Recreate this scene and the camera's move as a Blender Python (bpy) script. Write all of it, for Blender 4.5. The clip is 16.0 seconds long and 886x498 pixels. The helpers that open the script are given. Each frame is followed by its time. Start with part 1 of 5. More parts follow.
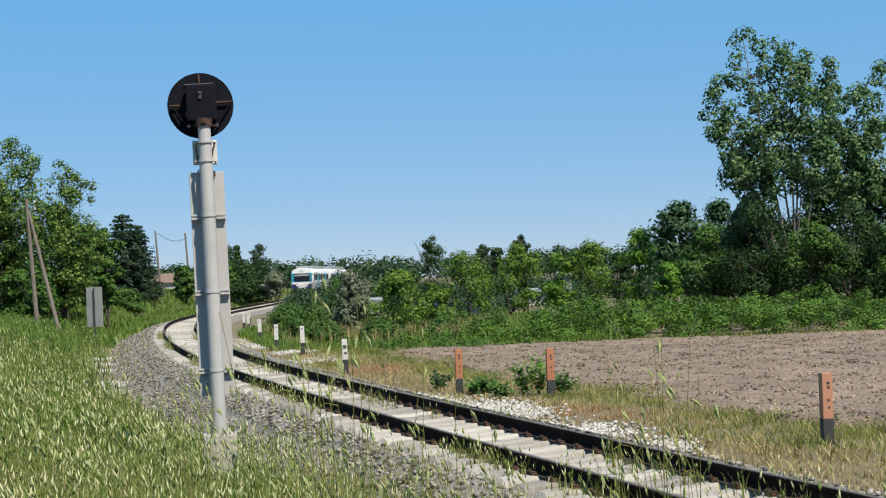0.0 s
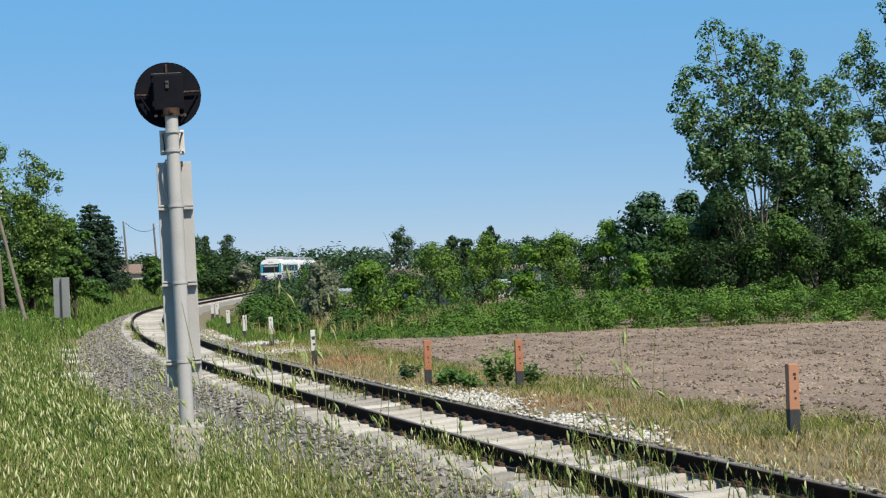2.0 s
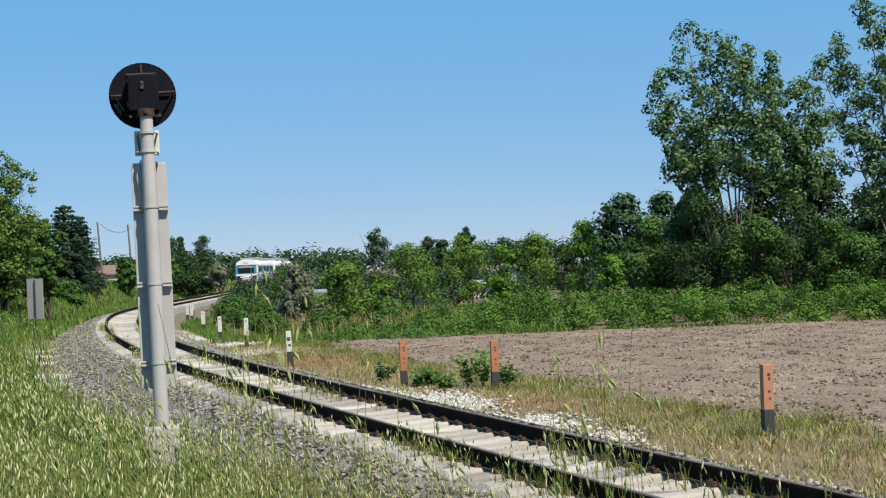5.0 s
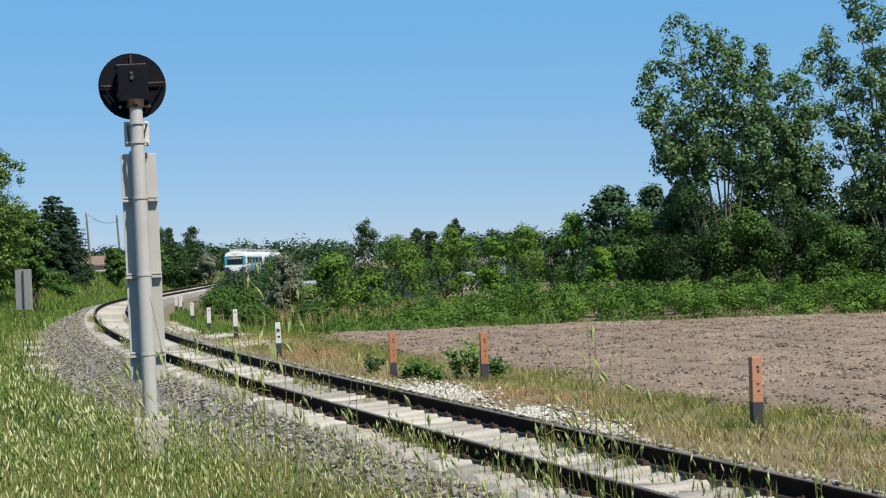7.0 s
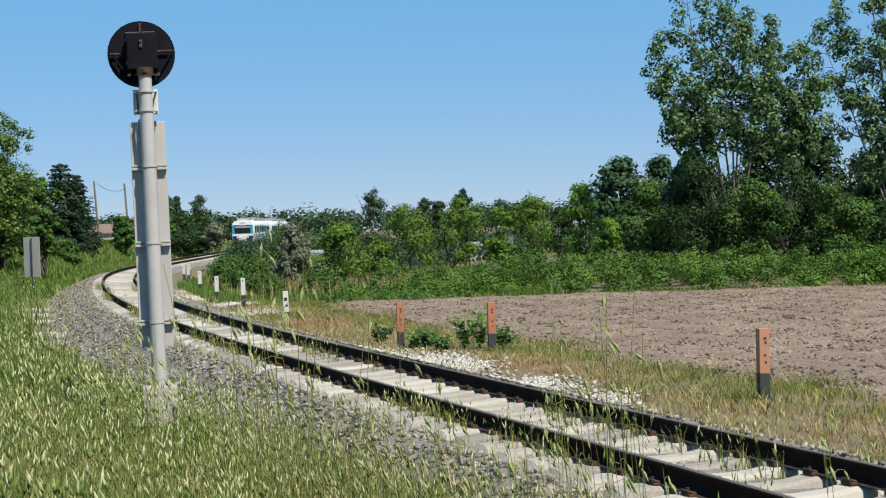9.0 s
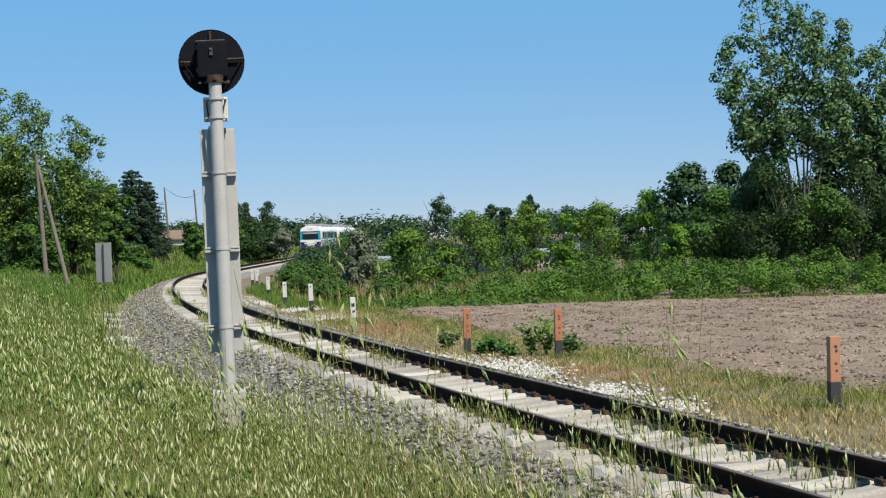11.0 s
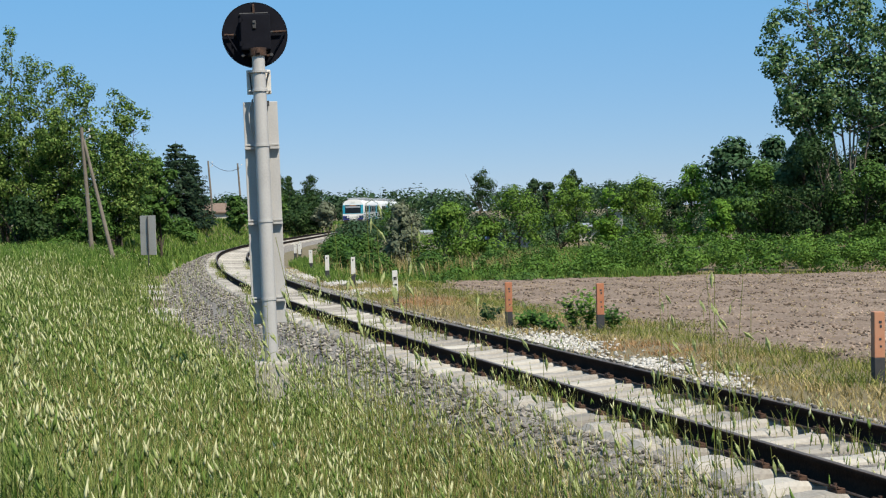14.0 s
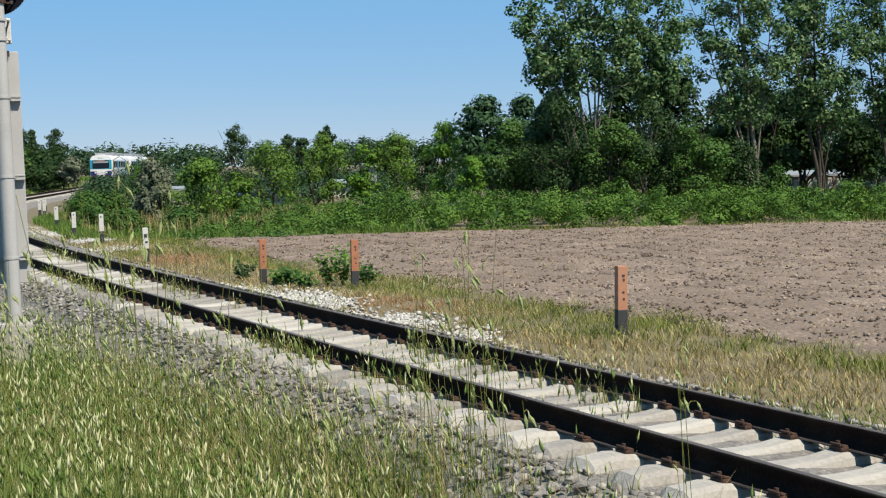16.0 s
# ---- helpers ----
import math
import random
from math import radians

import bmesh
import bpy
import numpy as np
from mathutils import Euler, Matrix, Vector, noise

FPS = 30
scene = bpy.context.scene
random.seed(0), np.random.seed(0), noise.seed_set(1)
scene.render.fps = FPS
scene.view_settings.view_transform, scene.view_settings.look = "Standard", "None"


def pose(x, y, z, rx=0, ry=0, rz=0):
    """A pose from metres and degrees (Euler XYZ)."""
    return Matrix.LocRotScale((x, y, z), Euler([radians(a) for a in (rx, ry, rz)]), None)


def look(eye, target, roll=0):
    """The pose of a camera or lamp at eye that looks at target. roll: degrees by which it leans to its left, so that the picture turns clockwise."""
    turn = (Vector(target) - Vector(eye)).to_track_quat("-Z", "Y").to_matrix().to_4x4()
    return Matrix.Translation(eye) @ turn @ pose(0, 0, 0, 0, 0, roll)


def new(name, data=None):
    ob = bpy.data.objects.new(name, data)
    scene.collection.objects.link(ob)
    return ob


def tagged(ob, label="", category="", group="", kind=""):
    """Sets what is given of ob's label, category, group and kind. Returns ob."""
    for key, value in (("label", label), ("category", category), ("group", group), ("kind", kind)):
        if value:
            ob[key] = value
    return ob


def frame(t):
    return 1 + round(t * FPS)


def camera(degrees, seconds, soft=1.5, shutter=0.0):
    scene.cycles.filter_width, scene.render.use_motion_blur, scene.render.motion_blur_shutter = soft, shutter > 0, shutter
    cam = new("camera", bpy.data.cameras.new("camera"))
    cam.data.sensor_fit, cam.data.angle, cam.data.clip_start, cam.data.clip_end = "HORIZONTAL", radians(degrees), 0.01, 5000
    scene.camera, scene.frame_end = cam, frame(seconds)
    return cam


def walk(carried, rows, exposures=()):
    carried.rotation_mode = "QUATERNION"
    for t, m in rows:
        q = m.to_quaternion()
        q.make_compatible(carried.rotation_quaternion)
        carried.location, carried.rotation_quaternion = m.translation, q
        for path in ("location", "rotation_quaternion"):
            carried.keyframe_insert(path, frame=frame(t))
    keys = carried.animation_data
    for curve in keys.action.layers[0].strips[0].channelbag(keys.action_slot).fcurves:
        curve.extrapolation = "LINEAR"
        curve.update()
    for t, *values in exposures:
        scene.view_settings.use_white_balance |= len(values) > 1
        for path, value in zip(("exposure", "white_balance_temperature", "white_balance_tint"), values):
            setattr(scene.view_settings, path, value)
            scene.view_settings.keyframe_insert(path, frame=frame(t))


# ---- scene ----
cam = camera(35.46, 16.0, soft=1.2)
ROWS = [
    (0.0, pose(0.000, -0.000, 1.979, 91.088, 2.513, 0.047)),
    (0.5, pose(0.018, 0.002, 1.980, 90.907, 2.620, -0.200)),
    (1.0, pose(0.021, 0.004, 1.977, 90.832, 2.707, -0.778)),
    (1.5, pose(0.010, 0.013, 1.979, 90.851, 2.515, -1.114)),
    (2.0, pose(0.015, 0.024, 1.978, 90.665, 2.426, -1.207)),
    (2.5, pose(0.019, 0.011, 1.976, 90.553, 2.555, -1.325)),
    (3.0, pose(0.024, 0.023, 1.978, 90.535, 2.610, -1.726)),
    (3.5, pose(0.019, 0.011, 1.978, 90.643, 2.562, -1.900)),
    (4.0, pose(0.012, 0.014, 1.980, 90.693, 2.512, -2.017)),
    (6.5, pose(0.008, 0.028, 1.980, 90.410, 2.324, -2.545)),
    (7.0, pose(0.001, 0.024, 1.982, 90.298, 2.284, -2.669)),
    (7.5, pose(-0.009, 0.045, 1.982, 90.075, 2.318, -2.726)),
    (8.0, pose(-0.015, 0.032, 1.983, 89.225, 2.282, -2.611)),
    (8.5, pose(-0.013, 0.020, 1.984, 89.079, 2.250, -2.617)),
    (8.7, pose(-0.015, 0.015, 1.981, 89.054, 2.107, -2.614)),
    (11.0, pose(-0.017, -0.011, 1.981, 89.420, 1.898, 0.391)),
    (11.5, pose(-0.021, -0.024, 1.978, 89.543, 1.936, 0.688)),
    (12.0, pose(-0.019, -0.017, 1.981, 89.560, 1.884, 1.206)),
    (12.5, pose(-0.003, -0.017, 1.978, 89.280, 1.657, 1.231)),
    (13.0, pose(-0.000, -0.037, 1.973, 89.071, 1.514, 1.536)),
    (13.5, pose(-0.003, -0.042, 1.969, 88.708, 1.568, 2.128)),
    (14.0, pose(-0.012, -0.027, 1.965, 88.415, 1.689, 2.143)),
    (14.5, pose(-0.061, 0.003, 1.968, 87.284, 2.185, 0.544)),
    (15.0, pose(-0.057, 0.015, 1.979, 86.405, 2.916, -2.492)),
    (15.5, pose(-0.042, -0.012, 1.999, 86.260, 2.664, -4.973)),
    (16.0, pose(-0.012, 0.021, 1.970, 86.330, 1.427, -7.990)),
]
walk(cam, ROWS, [(0.0, 0.66, 7250, 9.0), (16.0, 0.66, 7250, 9.0)])

# ---- light ----
SUN_ELEV, SUN_AZ = radians(54), radians(142)  # azimuth clockwise from +Y
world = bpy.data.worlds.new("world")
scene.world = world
world.use_nodes = True
wn = world.node_tree
sky = wn.nodes.new("ShaderNodeTexSky")
sky.sky_type = "NISHITA"
sky.sun_disc = False
sky.sun_elevation, sky.sun_rotation = SUN_ELEV, SUN_AZ
sky.altitude, sky.air_density, sky.dust_density, sky.ozone_density = 2000, 0.9, 0.0, 5.0
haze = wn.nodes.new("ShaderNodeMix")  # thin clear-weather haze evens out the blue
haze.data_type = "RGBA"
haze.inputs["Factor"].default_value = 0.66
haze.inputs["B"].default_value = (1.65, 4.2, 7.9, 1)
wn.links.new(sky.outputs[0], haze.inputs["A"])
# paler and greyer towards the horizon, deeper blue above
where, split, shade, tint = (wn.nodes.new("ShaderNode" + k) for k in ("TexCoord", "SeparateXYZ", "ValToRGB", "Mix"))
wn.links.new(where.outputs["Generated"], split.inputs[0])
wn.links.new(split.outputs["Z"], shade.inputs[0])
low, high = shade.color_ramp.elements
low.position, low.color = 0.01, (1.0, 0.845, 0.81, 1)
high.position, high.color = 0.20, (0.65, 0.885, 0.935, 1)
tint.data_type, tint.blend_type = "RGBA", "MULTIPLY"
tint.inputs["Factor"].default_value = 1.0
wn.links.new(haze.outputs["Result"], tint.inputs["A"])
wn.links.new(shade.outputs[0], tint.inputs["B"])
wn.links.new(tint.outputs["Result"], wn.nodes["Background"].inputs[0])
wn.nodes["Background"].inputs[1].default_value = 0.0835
sun_to = Vector((math.sin(SUN_AZ) * math.cos(SUN_ELEV), math.cos(SUN_AZ) * math.cos(SUN_ELEV), math.sin(SUN_ELEV)))
sun = new("sun", bpy.data.lights.new("sun", "SUN"))
sun.data.energy, sun.data.angle, sun.data.color = 4.9, radians(0.53), (1.0, 0.95, 0.87)
sun.matrix_world = look(sun_to * 80, (0, 0, 0))

# ---- materials ----
def material(name, colors, scale=4.0, rough=0.85, metal=0.0, bump=0.25, fine=14.0, island=0.0, each=0.0, leaf=0.0, coords="Object", mix=0.45, spec=0.5):
    """Two scales of noise between colours, fine relief; island/each: change from piece to piece; leaf: light shining through."""
    colors = [tuple(0.665 * v for v in c) for c in colors]
    m = bpy.data.materials.new(name)
    m.use_nodes = True
    nt = m.node_tree
    n, ln = nt.nodes, nt.links
    bsdf = n["Principled BSDF"]
    tc = n.new("ShaderNodeTexCoord")
    n1, n2 = n.new("ShaderNodeTexNoise"), n.new("ShaderNodeTexNoise")
    n1.inputs["Scale"].default_value, n2.inputs["Scale"].default_value = scale, scale * fine
    n1.inputs["Detail"].default_value, n2.inputs["Detail"].default_value = 5, 6
    for k in (n1, n2):
        ln.new(tc.outputs[coords], k.inputs["Vector"])
    add = n.new("ShaderNodeMath")
    add.operation = "MULTIPLY_ADD"
    add.inputs[1].default_value = mix
    ln.new(n2.outputs["Fac"], add.inputs[0])
    sub = n.new("ShaderNodeMath")
    sub.operation = "MULTIPLY"
    sub.inputs[1].default_value = 1 - mix
    ln.new(n1.outputs["Fac"], sub.inputs[0])
    ln.new(sub.outputs[0], add.inputs[2])
    fac = add.outputs[0]
    for amount, socket in ((island, "isl"), (each, "obj")):
        if amount:
            src = n.new("ShaderNodeNewGeometry").outputs["Random Per Island"] if socket == "isl" else n.new("ShaderNodeObjectInfo").outputs["Random"]
            mr = n.new("ShaderNodeMapRange")
            mr.inputs["To Min"].default_value, mr.inputs["To Max"].default_value = -amount / 2, amount / 2
            ln.new(src, mr.inputs["Value"])
            plus = n.new("ShaderNodeMath")
            ln.new(fac, plus.inputs[0])
            ln.new(mr.outputs[0], plus.inputs[1])
            fac = plus.outputs[0]
    ramp = n.new("ShaderNodeValToRGB")
    el = ramp.color_ramp.elements
    lo, hi = 0.28, 0.72
    el[0].position, el[0].color = lo, (*colors[0], 1)
    el[1].position, el[1].color = hi, (*colors[-1], 1)
    for i, c in enumerate(colors[1:-1]):
        e = el.new(lo + (hi - lo) * (i + 1) / (len(colors) - 1))
        e.color = (*c, 1)
    ln.new(fac, ramp.inputs[0])
    ln.new(ramp.outputs[0], bsdf.inputs["Base Color"])
    bsdf.inputs["Specular IOR Level"].default_value = spec
    bsdf.inputs["Roughness"].default_value, bsdf.inputs["Metallic"].default_value = rough, metal
    if bump:
        b = n.new("ShaderNodeBump")
        b.inputs["Strength"].default_value, b.inputs["Distance"].default_value = bump, 0.02
        ln.new(n2.outputs["Fac"], b.inputs["Height"])
        ln.new(b.outputs[0], bsdf.inputs["Normal"])
    if leaf:
        tr = n.new("ShaderNodeBsdfTranslucent")
        ln.new(ramp.outputs[0], tr.inputs["Color"])
        mx = n.new("ShaderNodeMixShader")
        mx.inputs[0].default_value = leaf
        ln.new(bsdf.outputs[0], mx.inputs[1])
        ln.new(tr.outputs[0], mx.inputs[2])
        ln.new(mx.outputs[0], n["Material Output"].inputs[0])
    return m


M_SOIL = material("verge_soil", [(0.09, 0.065, 0.04), (0.20, 0.15, 0.09), (0.17, 0.145, 0.065), (0.33, 0.255, 0.16)], 0.9, fine=26, bump=0.8, mix=0.6)
M_FIELD = material("tilled_soil", [(0.072, 0.051, 0.038), (0.165, 0.118, 0.088), (0.235, 0.172, 0.13), (0.43, 0.335, 0.265)], 0.9, 0.95, bump=1.0, fine=18, island=0.5, mix=0.6)
M_BALLAST = material("ballast", [(0.09, 0.081, 0.074), (0.225, 0.205, 0.187), (0.40, 0.37, 0.33)], 3.0, 0.9, bump=0.8, fine=9, island=0.9)
M_BED = material("packed_ballast", [(0.09, 0.081, 0.074), (0.225, 0.205, 0.187), (0.40, 0.37, 0.33)], 5.0, 0.9, bump=1.0, fine=5, mix=0.7)
M_WHITE_STONE = material("pale_gravel", [(0.42, 0.40, 0.36), (0.66, 0.64, 0.60)], 3.0, 0.9, bump=0.6, island=0.8)
M_SLEEPER = material("sleeper_concrete", [(0.25, 0.232, 0.208), (0.385, 0.36, 0.325), (0.50, 0.475, 0.43)], 1.6, 0.9, bump=0.35, fine=18, each=0.5)
# rusty steel, its base colour deepened to hold the shade on the rail sides
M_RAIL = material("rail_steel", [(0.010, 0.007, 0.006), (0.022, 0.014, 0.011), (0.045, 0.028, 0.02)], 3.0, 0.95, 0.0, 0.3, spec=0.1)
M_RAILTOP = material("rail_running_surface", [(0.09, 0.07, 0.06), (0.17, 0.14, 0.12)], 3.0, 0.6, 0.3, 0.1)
# paler rust that paints the sunlit line along the foot's edge
M_FOOT = material("rail_foot_highlight", [(0.10, 0.065, 0.05), (0.24, 0.17, 0.14), (0.34, 0.26, 0.22)], 5, 0.7, 0.2, 0.2)
M_RUST = material("rusty_iron", [(0.028, 0.016, 0.012), (0.075, 0.04, 0.028), (0.16, 0.085, 0.055)], 12, 0.85, 0.3, 0.4)
M_PALE = material("pale_grey_paint", [(0.41, 0.405, 0.40), (0.50, 0.495, 0.49), (0.56, 0.555, 0.55)], 2.2, 0.5, 0.0, 0.06, fine=22)
# sign board grey, toned down to include the shade of grazing sun
M_BOARD = material("shaded_grey_board", [(0.30, 0.30, 0.29), (0.42, 0.42, 0.40), (0.47, 0.47, 0.45)], 1.5, 0.6, 0.0, 0.05)
M_BLACK = material("matt_black_paint", [(0.003, 0.004, 0.008), (0.006, 0.007, 0.013), (0.011, 0.012, 0.019)], 5, 0.85, 0.0, 0.1, spec=0.12)
M_CONCRETE = material("weathered_concrete", [(0.36, 0.34, 0.30), (0.52, 0.50, 0.45)], 3, 0.9, bump=0.35)
M_WHITE = material("white_paint", [(0.62, 0.61, 0.58), (0.80, 0.79, 0.76)], 6, 0.6, bump=0.15)
M_TAR = material("dark_tar_paint", [(0.02, 0.022, 0.026), (0.05, 0.052, 0.058)], 9, 0.7, bump=0.25)
M_ORANGE = material("faded_orange_paint", [(0.36, 0.13, 0.065), (0.50, 0.19, 0.095), (0.52, 0.25, 0.15)], 7, 0.75, bump=0.2, each=0.4)
M_WOODPOLE = material("weathered_pole_wood", [(0.10, 0.085, 0.065), (0.19, 0.165, 0.135), (0.26, 0.235, 0.20)], 3, 0.9, bump=0.4)
M_BARK = material("grey_bark", [(0.10, 0.085, 0.065), (0.21, 0.185, 0.15), (0.33, 0.30, 0.25)], 3, 0.95, bump=0.6)
M_BARKDARK = material("dark_bark", [(0.035, 0.028, 0.02), (0.08, 0.065, 0.05)], 4, 0.95, bump=0.6)


def leafmat(name, a, b, c, through_light=0.2, vary=0.28):
    return material(name, [a, b, c], 0.8, 0.6, 0.0, 0.0, fine=8, island=vary, leaf=through_light, spec=0.14)


L_POPLAR = leafmat("poplar_leaf", (0.034, 0.10, 0.034), (0.095, 0.21, 0.072), (0.25, 0.37, 0.17), 0.34, 0.6)
# dark foliage, darkened further to stand in for deep shade beneath the trees
L_DARK = leafmat("dark_and_shaded_leaf", (0.013, 0.038, 0.012), (0.031, 0.073, 0.021), (0.062, 0.12, 0.034))
L_BRIGHT = leafmat("fresh_leaf", (0.06, 0.15, 0.018), (0.13, 0.285, 0.036), (0.22, 0.40, 0.06), 0.26)
L_FRUIT = leafmat("orchard_leaf", (0.056, 0.125, 0.018), (0.12, 0.235, 0.036), (0.21, 0.35, 0.06), 0.26)
L_MID = leafmat("mid_leaf", (0.031, 0.082, 0.016), (0.068, 0.155, 0.030), (0.125, 0.235, 0.052))
L_OLIVE = leafmat("yellowish_leaf", (0.042, 0.105, 0.018), (0.115, 0.225, 0.04), (0.25, 0.36, 0.10), 0.3, 0.7)
L_BLUISH = leafmat("bluish_leaf", (0.026, 0.07, 0.03), (0.055, 0.125, 0.055), (0.105, 0.20, 0.095))
L_CONIFER = leafmat("conifer_needles", (0.012, 0.032, 0.016), (0.022, 0.052, 0.025), (0.042, 0.078, 0.036), 0.15)
L_GREY = leafmat("grey_green_leaf", (0.10, 0.13, 0.08), (0.17, 0.205, 0.13), (0.27, 0.29, 0.21))
L_FAR = leafmat("distant_leaf", (0.022, 0.056, 0.025), (0.04, 0.088, 0.038), (0.07, 0.13, 0.052))
L_BRAMBLE = leafmat("bramble_leaf", (0.034, 0.088, 0.015), (0.084, 0.182, 0.027), (0.168, 0.30, 0.05), 0.14, 0.2)
G_GREEN = leafmat("grass_blade", (0.05, 0.112, 0.018), (0.16, 0.255, 0.048), (0.36, 0.43, 0.14), 0.35, 0.9)
G_FAR = leafmat("meadow_grass", (0.06, 0.135, 0.022), (0.13, 0.25, 0.042), (0.26, 0.37, 0.09), 0.3, 0.6)
G_EAR = leafmat("grass_ear", (0.19, 0.31, 0.07), (0.42, 0.50, 0.19), (0.82, 0.83, 0.50), 0.4, 0.9)
G_DRY = leafmat("dry_grass", (0.28, 0.22, 0.085), (0.50, 0.395, 0.175), (0.68, 0.56, 0.29), 0.3, 0.8)
G_RED = leafmat("russet_dry_grass", (0.34, 0.18, 0.075), (0.54, 0.31, 0.145), (0.68, 0.43, 0.22), 0.3, 0.8)
G_VERGE = leafmat("verge_grass", (0.12, 0.17, 0.028), (0.26, 0.30, 0.07), (0.43, 0.42, 0.14), 0.35, 0.8)


# ---- mesh helpers ----
def part(name, bm, mat, parent=None, label="", smooth=False):
    """Link a bmesh as one mesh object, under parent if given."""
    me = bpy.data.meshes.new(name)
    bm.to_mesh(me)
    bm.free()
    if smooth:
        me.shade_smooth()
        me.set_sharp_from_angle(angle=radians(40))
    me.materials.append(mat)
    ob = new(name, me)
    ob.parent = parent
    return tagged(ob, label)


def empty(name, m, label, category, group=""):
    ob = new(name)
    ob.empty_display_size = 0.2
    ob.matrix_world = m
    return tagged(ob, label, category, group)


def np_mesh(name, verts, quads=None, tris=None, mat=None, smooth=False):
    """A mesh object from number arrays."""
    me = bpy.data.meshes.new(name)
    nq = 0 if quads is None else len(quads)
    nt = 0 if tris is None else len(tris)
    me.vertices.add(len(verts))
    me.vertices.foreach_set("co", np.ascontiguousarray(verts, dtype=np.float32).ravel())
    loops = np.concatenate([np.asarray(a, dtype=np.int32).ravel() for a in (quads, tris) if a is not None and len(a)])
    me.loops.add(len(loops))
    me.loops.foreach_set("vertex_index", loops)
    me.polygons.add(nq + nt)
    starts = np.concatenate([np.arange(nq) * 4, nq * 4 + np.arange(nt) * 3]).astype(np.int32)
    me.polygons.foreach_set("loop_start", starts)
    if smooth:
        me.polygons.foreach_set("use_smooth", np.ones(nq + nt, dtype=bool))
    me.update(calc_edges=True)
    me.validate()
    if mat:
        me.materials.append(mat)
    return new(name, me)


def box(bm, cx, cy, cz, sx, sy, sz, bevel=0.0, m=None):
    made = bmesh.ops.create_cube(bm, size=1.0)["verts"]
    for v in made:
        v.co = Vector((cx + v.co.x * sx, cy + v.co.y * sy, cz + v.co.z * sz))
    if m is not None:
        bmesh.ops.transform(bm, matrix=m, verts=made)
    if bevel:
        edges = list({e for v in made for e in v.link_edges})
        bmesh.ops.bevel(bm, geom=edges, offset=bevel, segments=2, affect="EDGES", profile=0.6)
    return bm


def rod(bm, a, b, r1, r2=None, sides=12):
    a, b = Vector(a), Vector(b)
    axis = b - a
    made = bmesh.ops.create_cone(bm, cap_ends=True, segments=sides, radius1=r1, radius2=r1 if r2 is None else r2, depth=axis.length)["verts"]
    m = Matrix.Translation((a + b) / 2) @ axis.to_track_quat("Z", "Y").to_matrix().to_4x4()
    bmesh.ops.transform(bm, matrix=m, verts=made)
    return bm


def tubes(lines, sides=6):
    """Vertices and quads of tapered tubes along polylines [(points, radii), ...]."""
    V, Q, at = [], [], 0
    ang = np.arange(sides) * 2 * np.pi / sides
    for pts, rad in lines:
        pts = np.asarray(pts, float)
        d = np.gradient(pts, axis=0)
        d /= np.linalg.norm(d, axis=1)[:, None] + 1e-9
        ref = np.where(np.abs(d[:, 2:3]) > 0.9, np.array([[1.0, 0, 0]]), np.array([[0, 0, 1.0]]))
        u = np.cross(d, ref)
        u /= np.linalg.norm(u, axis=1)[:, None] + 1e-9
        w = np.cross(d, u)
        ring = pts[:, None] + np.asarray(rad)[:, None, None] * (u[:, None] * np.cos(ang)[None, :, None] + w[:, None] * np.sin(ang)[None, :, None])
        V.append(ring.reshape(-1, 3))
        n = len(pts)
        i, j = np.meshgrid(np.arange(n - 1), np.arange(sides), indexing="ij")
        k = (j + 1) % sides
        Q.append(np.stack([at + i * sides + j, at + i * sides + k, at + (i + 1) * sides + k, at + (i + 1) * sides + j], -1).reshape(-1, 4))
        at += n * sides
    return np.concatenate(V), np.concatenate(Q)


def leaf_cards(rng, P, N, size, aspect=0.75):
    """One small folded leaf at each point P, facing about N."""
    n = len(P)
    N = N + rng.normal(0, 0.24, (n, 3))
    N /= np.linalg.norm(N, axis=1)[:, None] + 1e-9
    t = rng.normal(0, 1, (n, 3))
    u = np.cross(N, t)
    u /= np.linalg.norm(u, axis=1)[:, None] + 1e-9
    w = np.cross(N, u)
    s = (size * rng.uniform(0.6, 1.35, n))[:, None]
    V = np.stack([P - u * s * 0.5, P + w * s * 0.5 * aspect + N * s * 0.1, P + u * s * 0.5, P - w * s * 0.5 * aspect + N * s * 0.1], 1).reshape(-1, 3)
    return V, np.arange(4 * n).reshape(n, 4)


def clump_leaves(rng, C, Rr, n, size, squash=0.85, sub=7):
    """Leaves in clumps with centres C and radii Rr; each clump is built of sub smaller tufts round its upper side, with gaps between."""
    lift = np.zeros((len(C), 3))
    if sub:
        m = len(C)
        d = rng.normal(0, 1, (m * sub, 3))
        d[:, 2] = np.abs(d[:, 2]) - 0.45
        d /= np.linalg.norm(d, axis=1)[:, None]
        big = np.repeat(Rr, sub)
        tufts = np.repeat(C, sub, 0) + d * (big * rng.uniform(0.5, 0.85, m * sub))[:, None] * np.array([1, 1, squash])
        lift = np.concatenate([d * 0.9, lift])
        C = np.concatenate([tufts, C])
        Rr = np.concatenate([big * rng.uniform(0.28, 0.5, m * sub), Rr * 0.8])
        w = Rr ** 2
        w[m * sub:] *= 1.7
    else:
        w = Rr ** 2
    idx = rng.choice(len(C), n, p=w / w.sum())
    d = rng.normal(0, 1, (n, 3))
    d /= np.linalg.norm(d, axis=1)[:, None]
    r = Rr[idx] * (0.35 + 0.65 * rng.uniform(0, 1, n) ** 0.45) * rng.uniform(0.8, 1.18, n)
    P = C[idx] + d * r[:, None] * np.array([1, 1, squash])
    return leaf_cards(rng, P, d * (0.55 if sub else 1.0) + lift[idx] + np.array([0, 0, 0.4]), size)


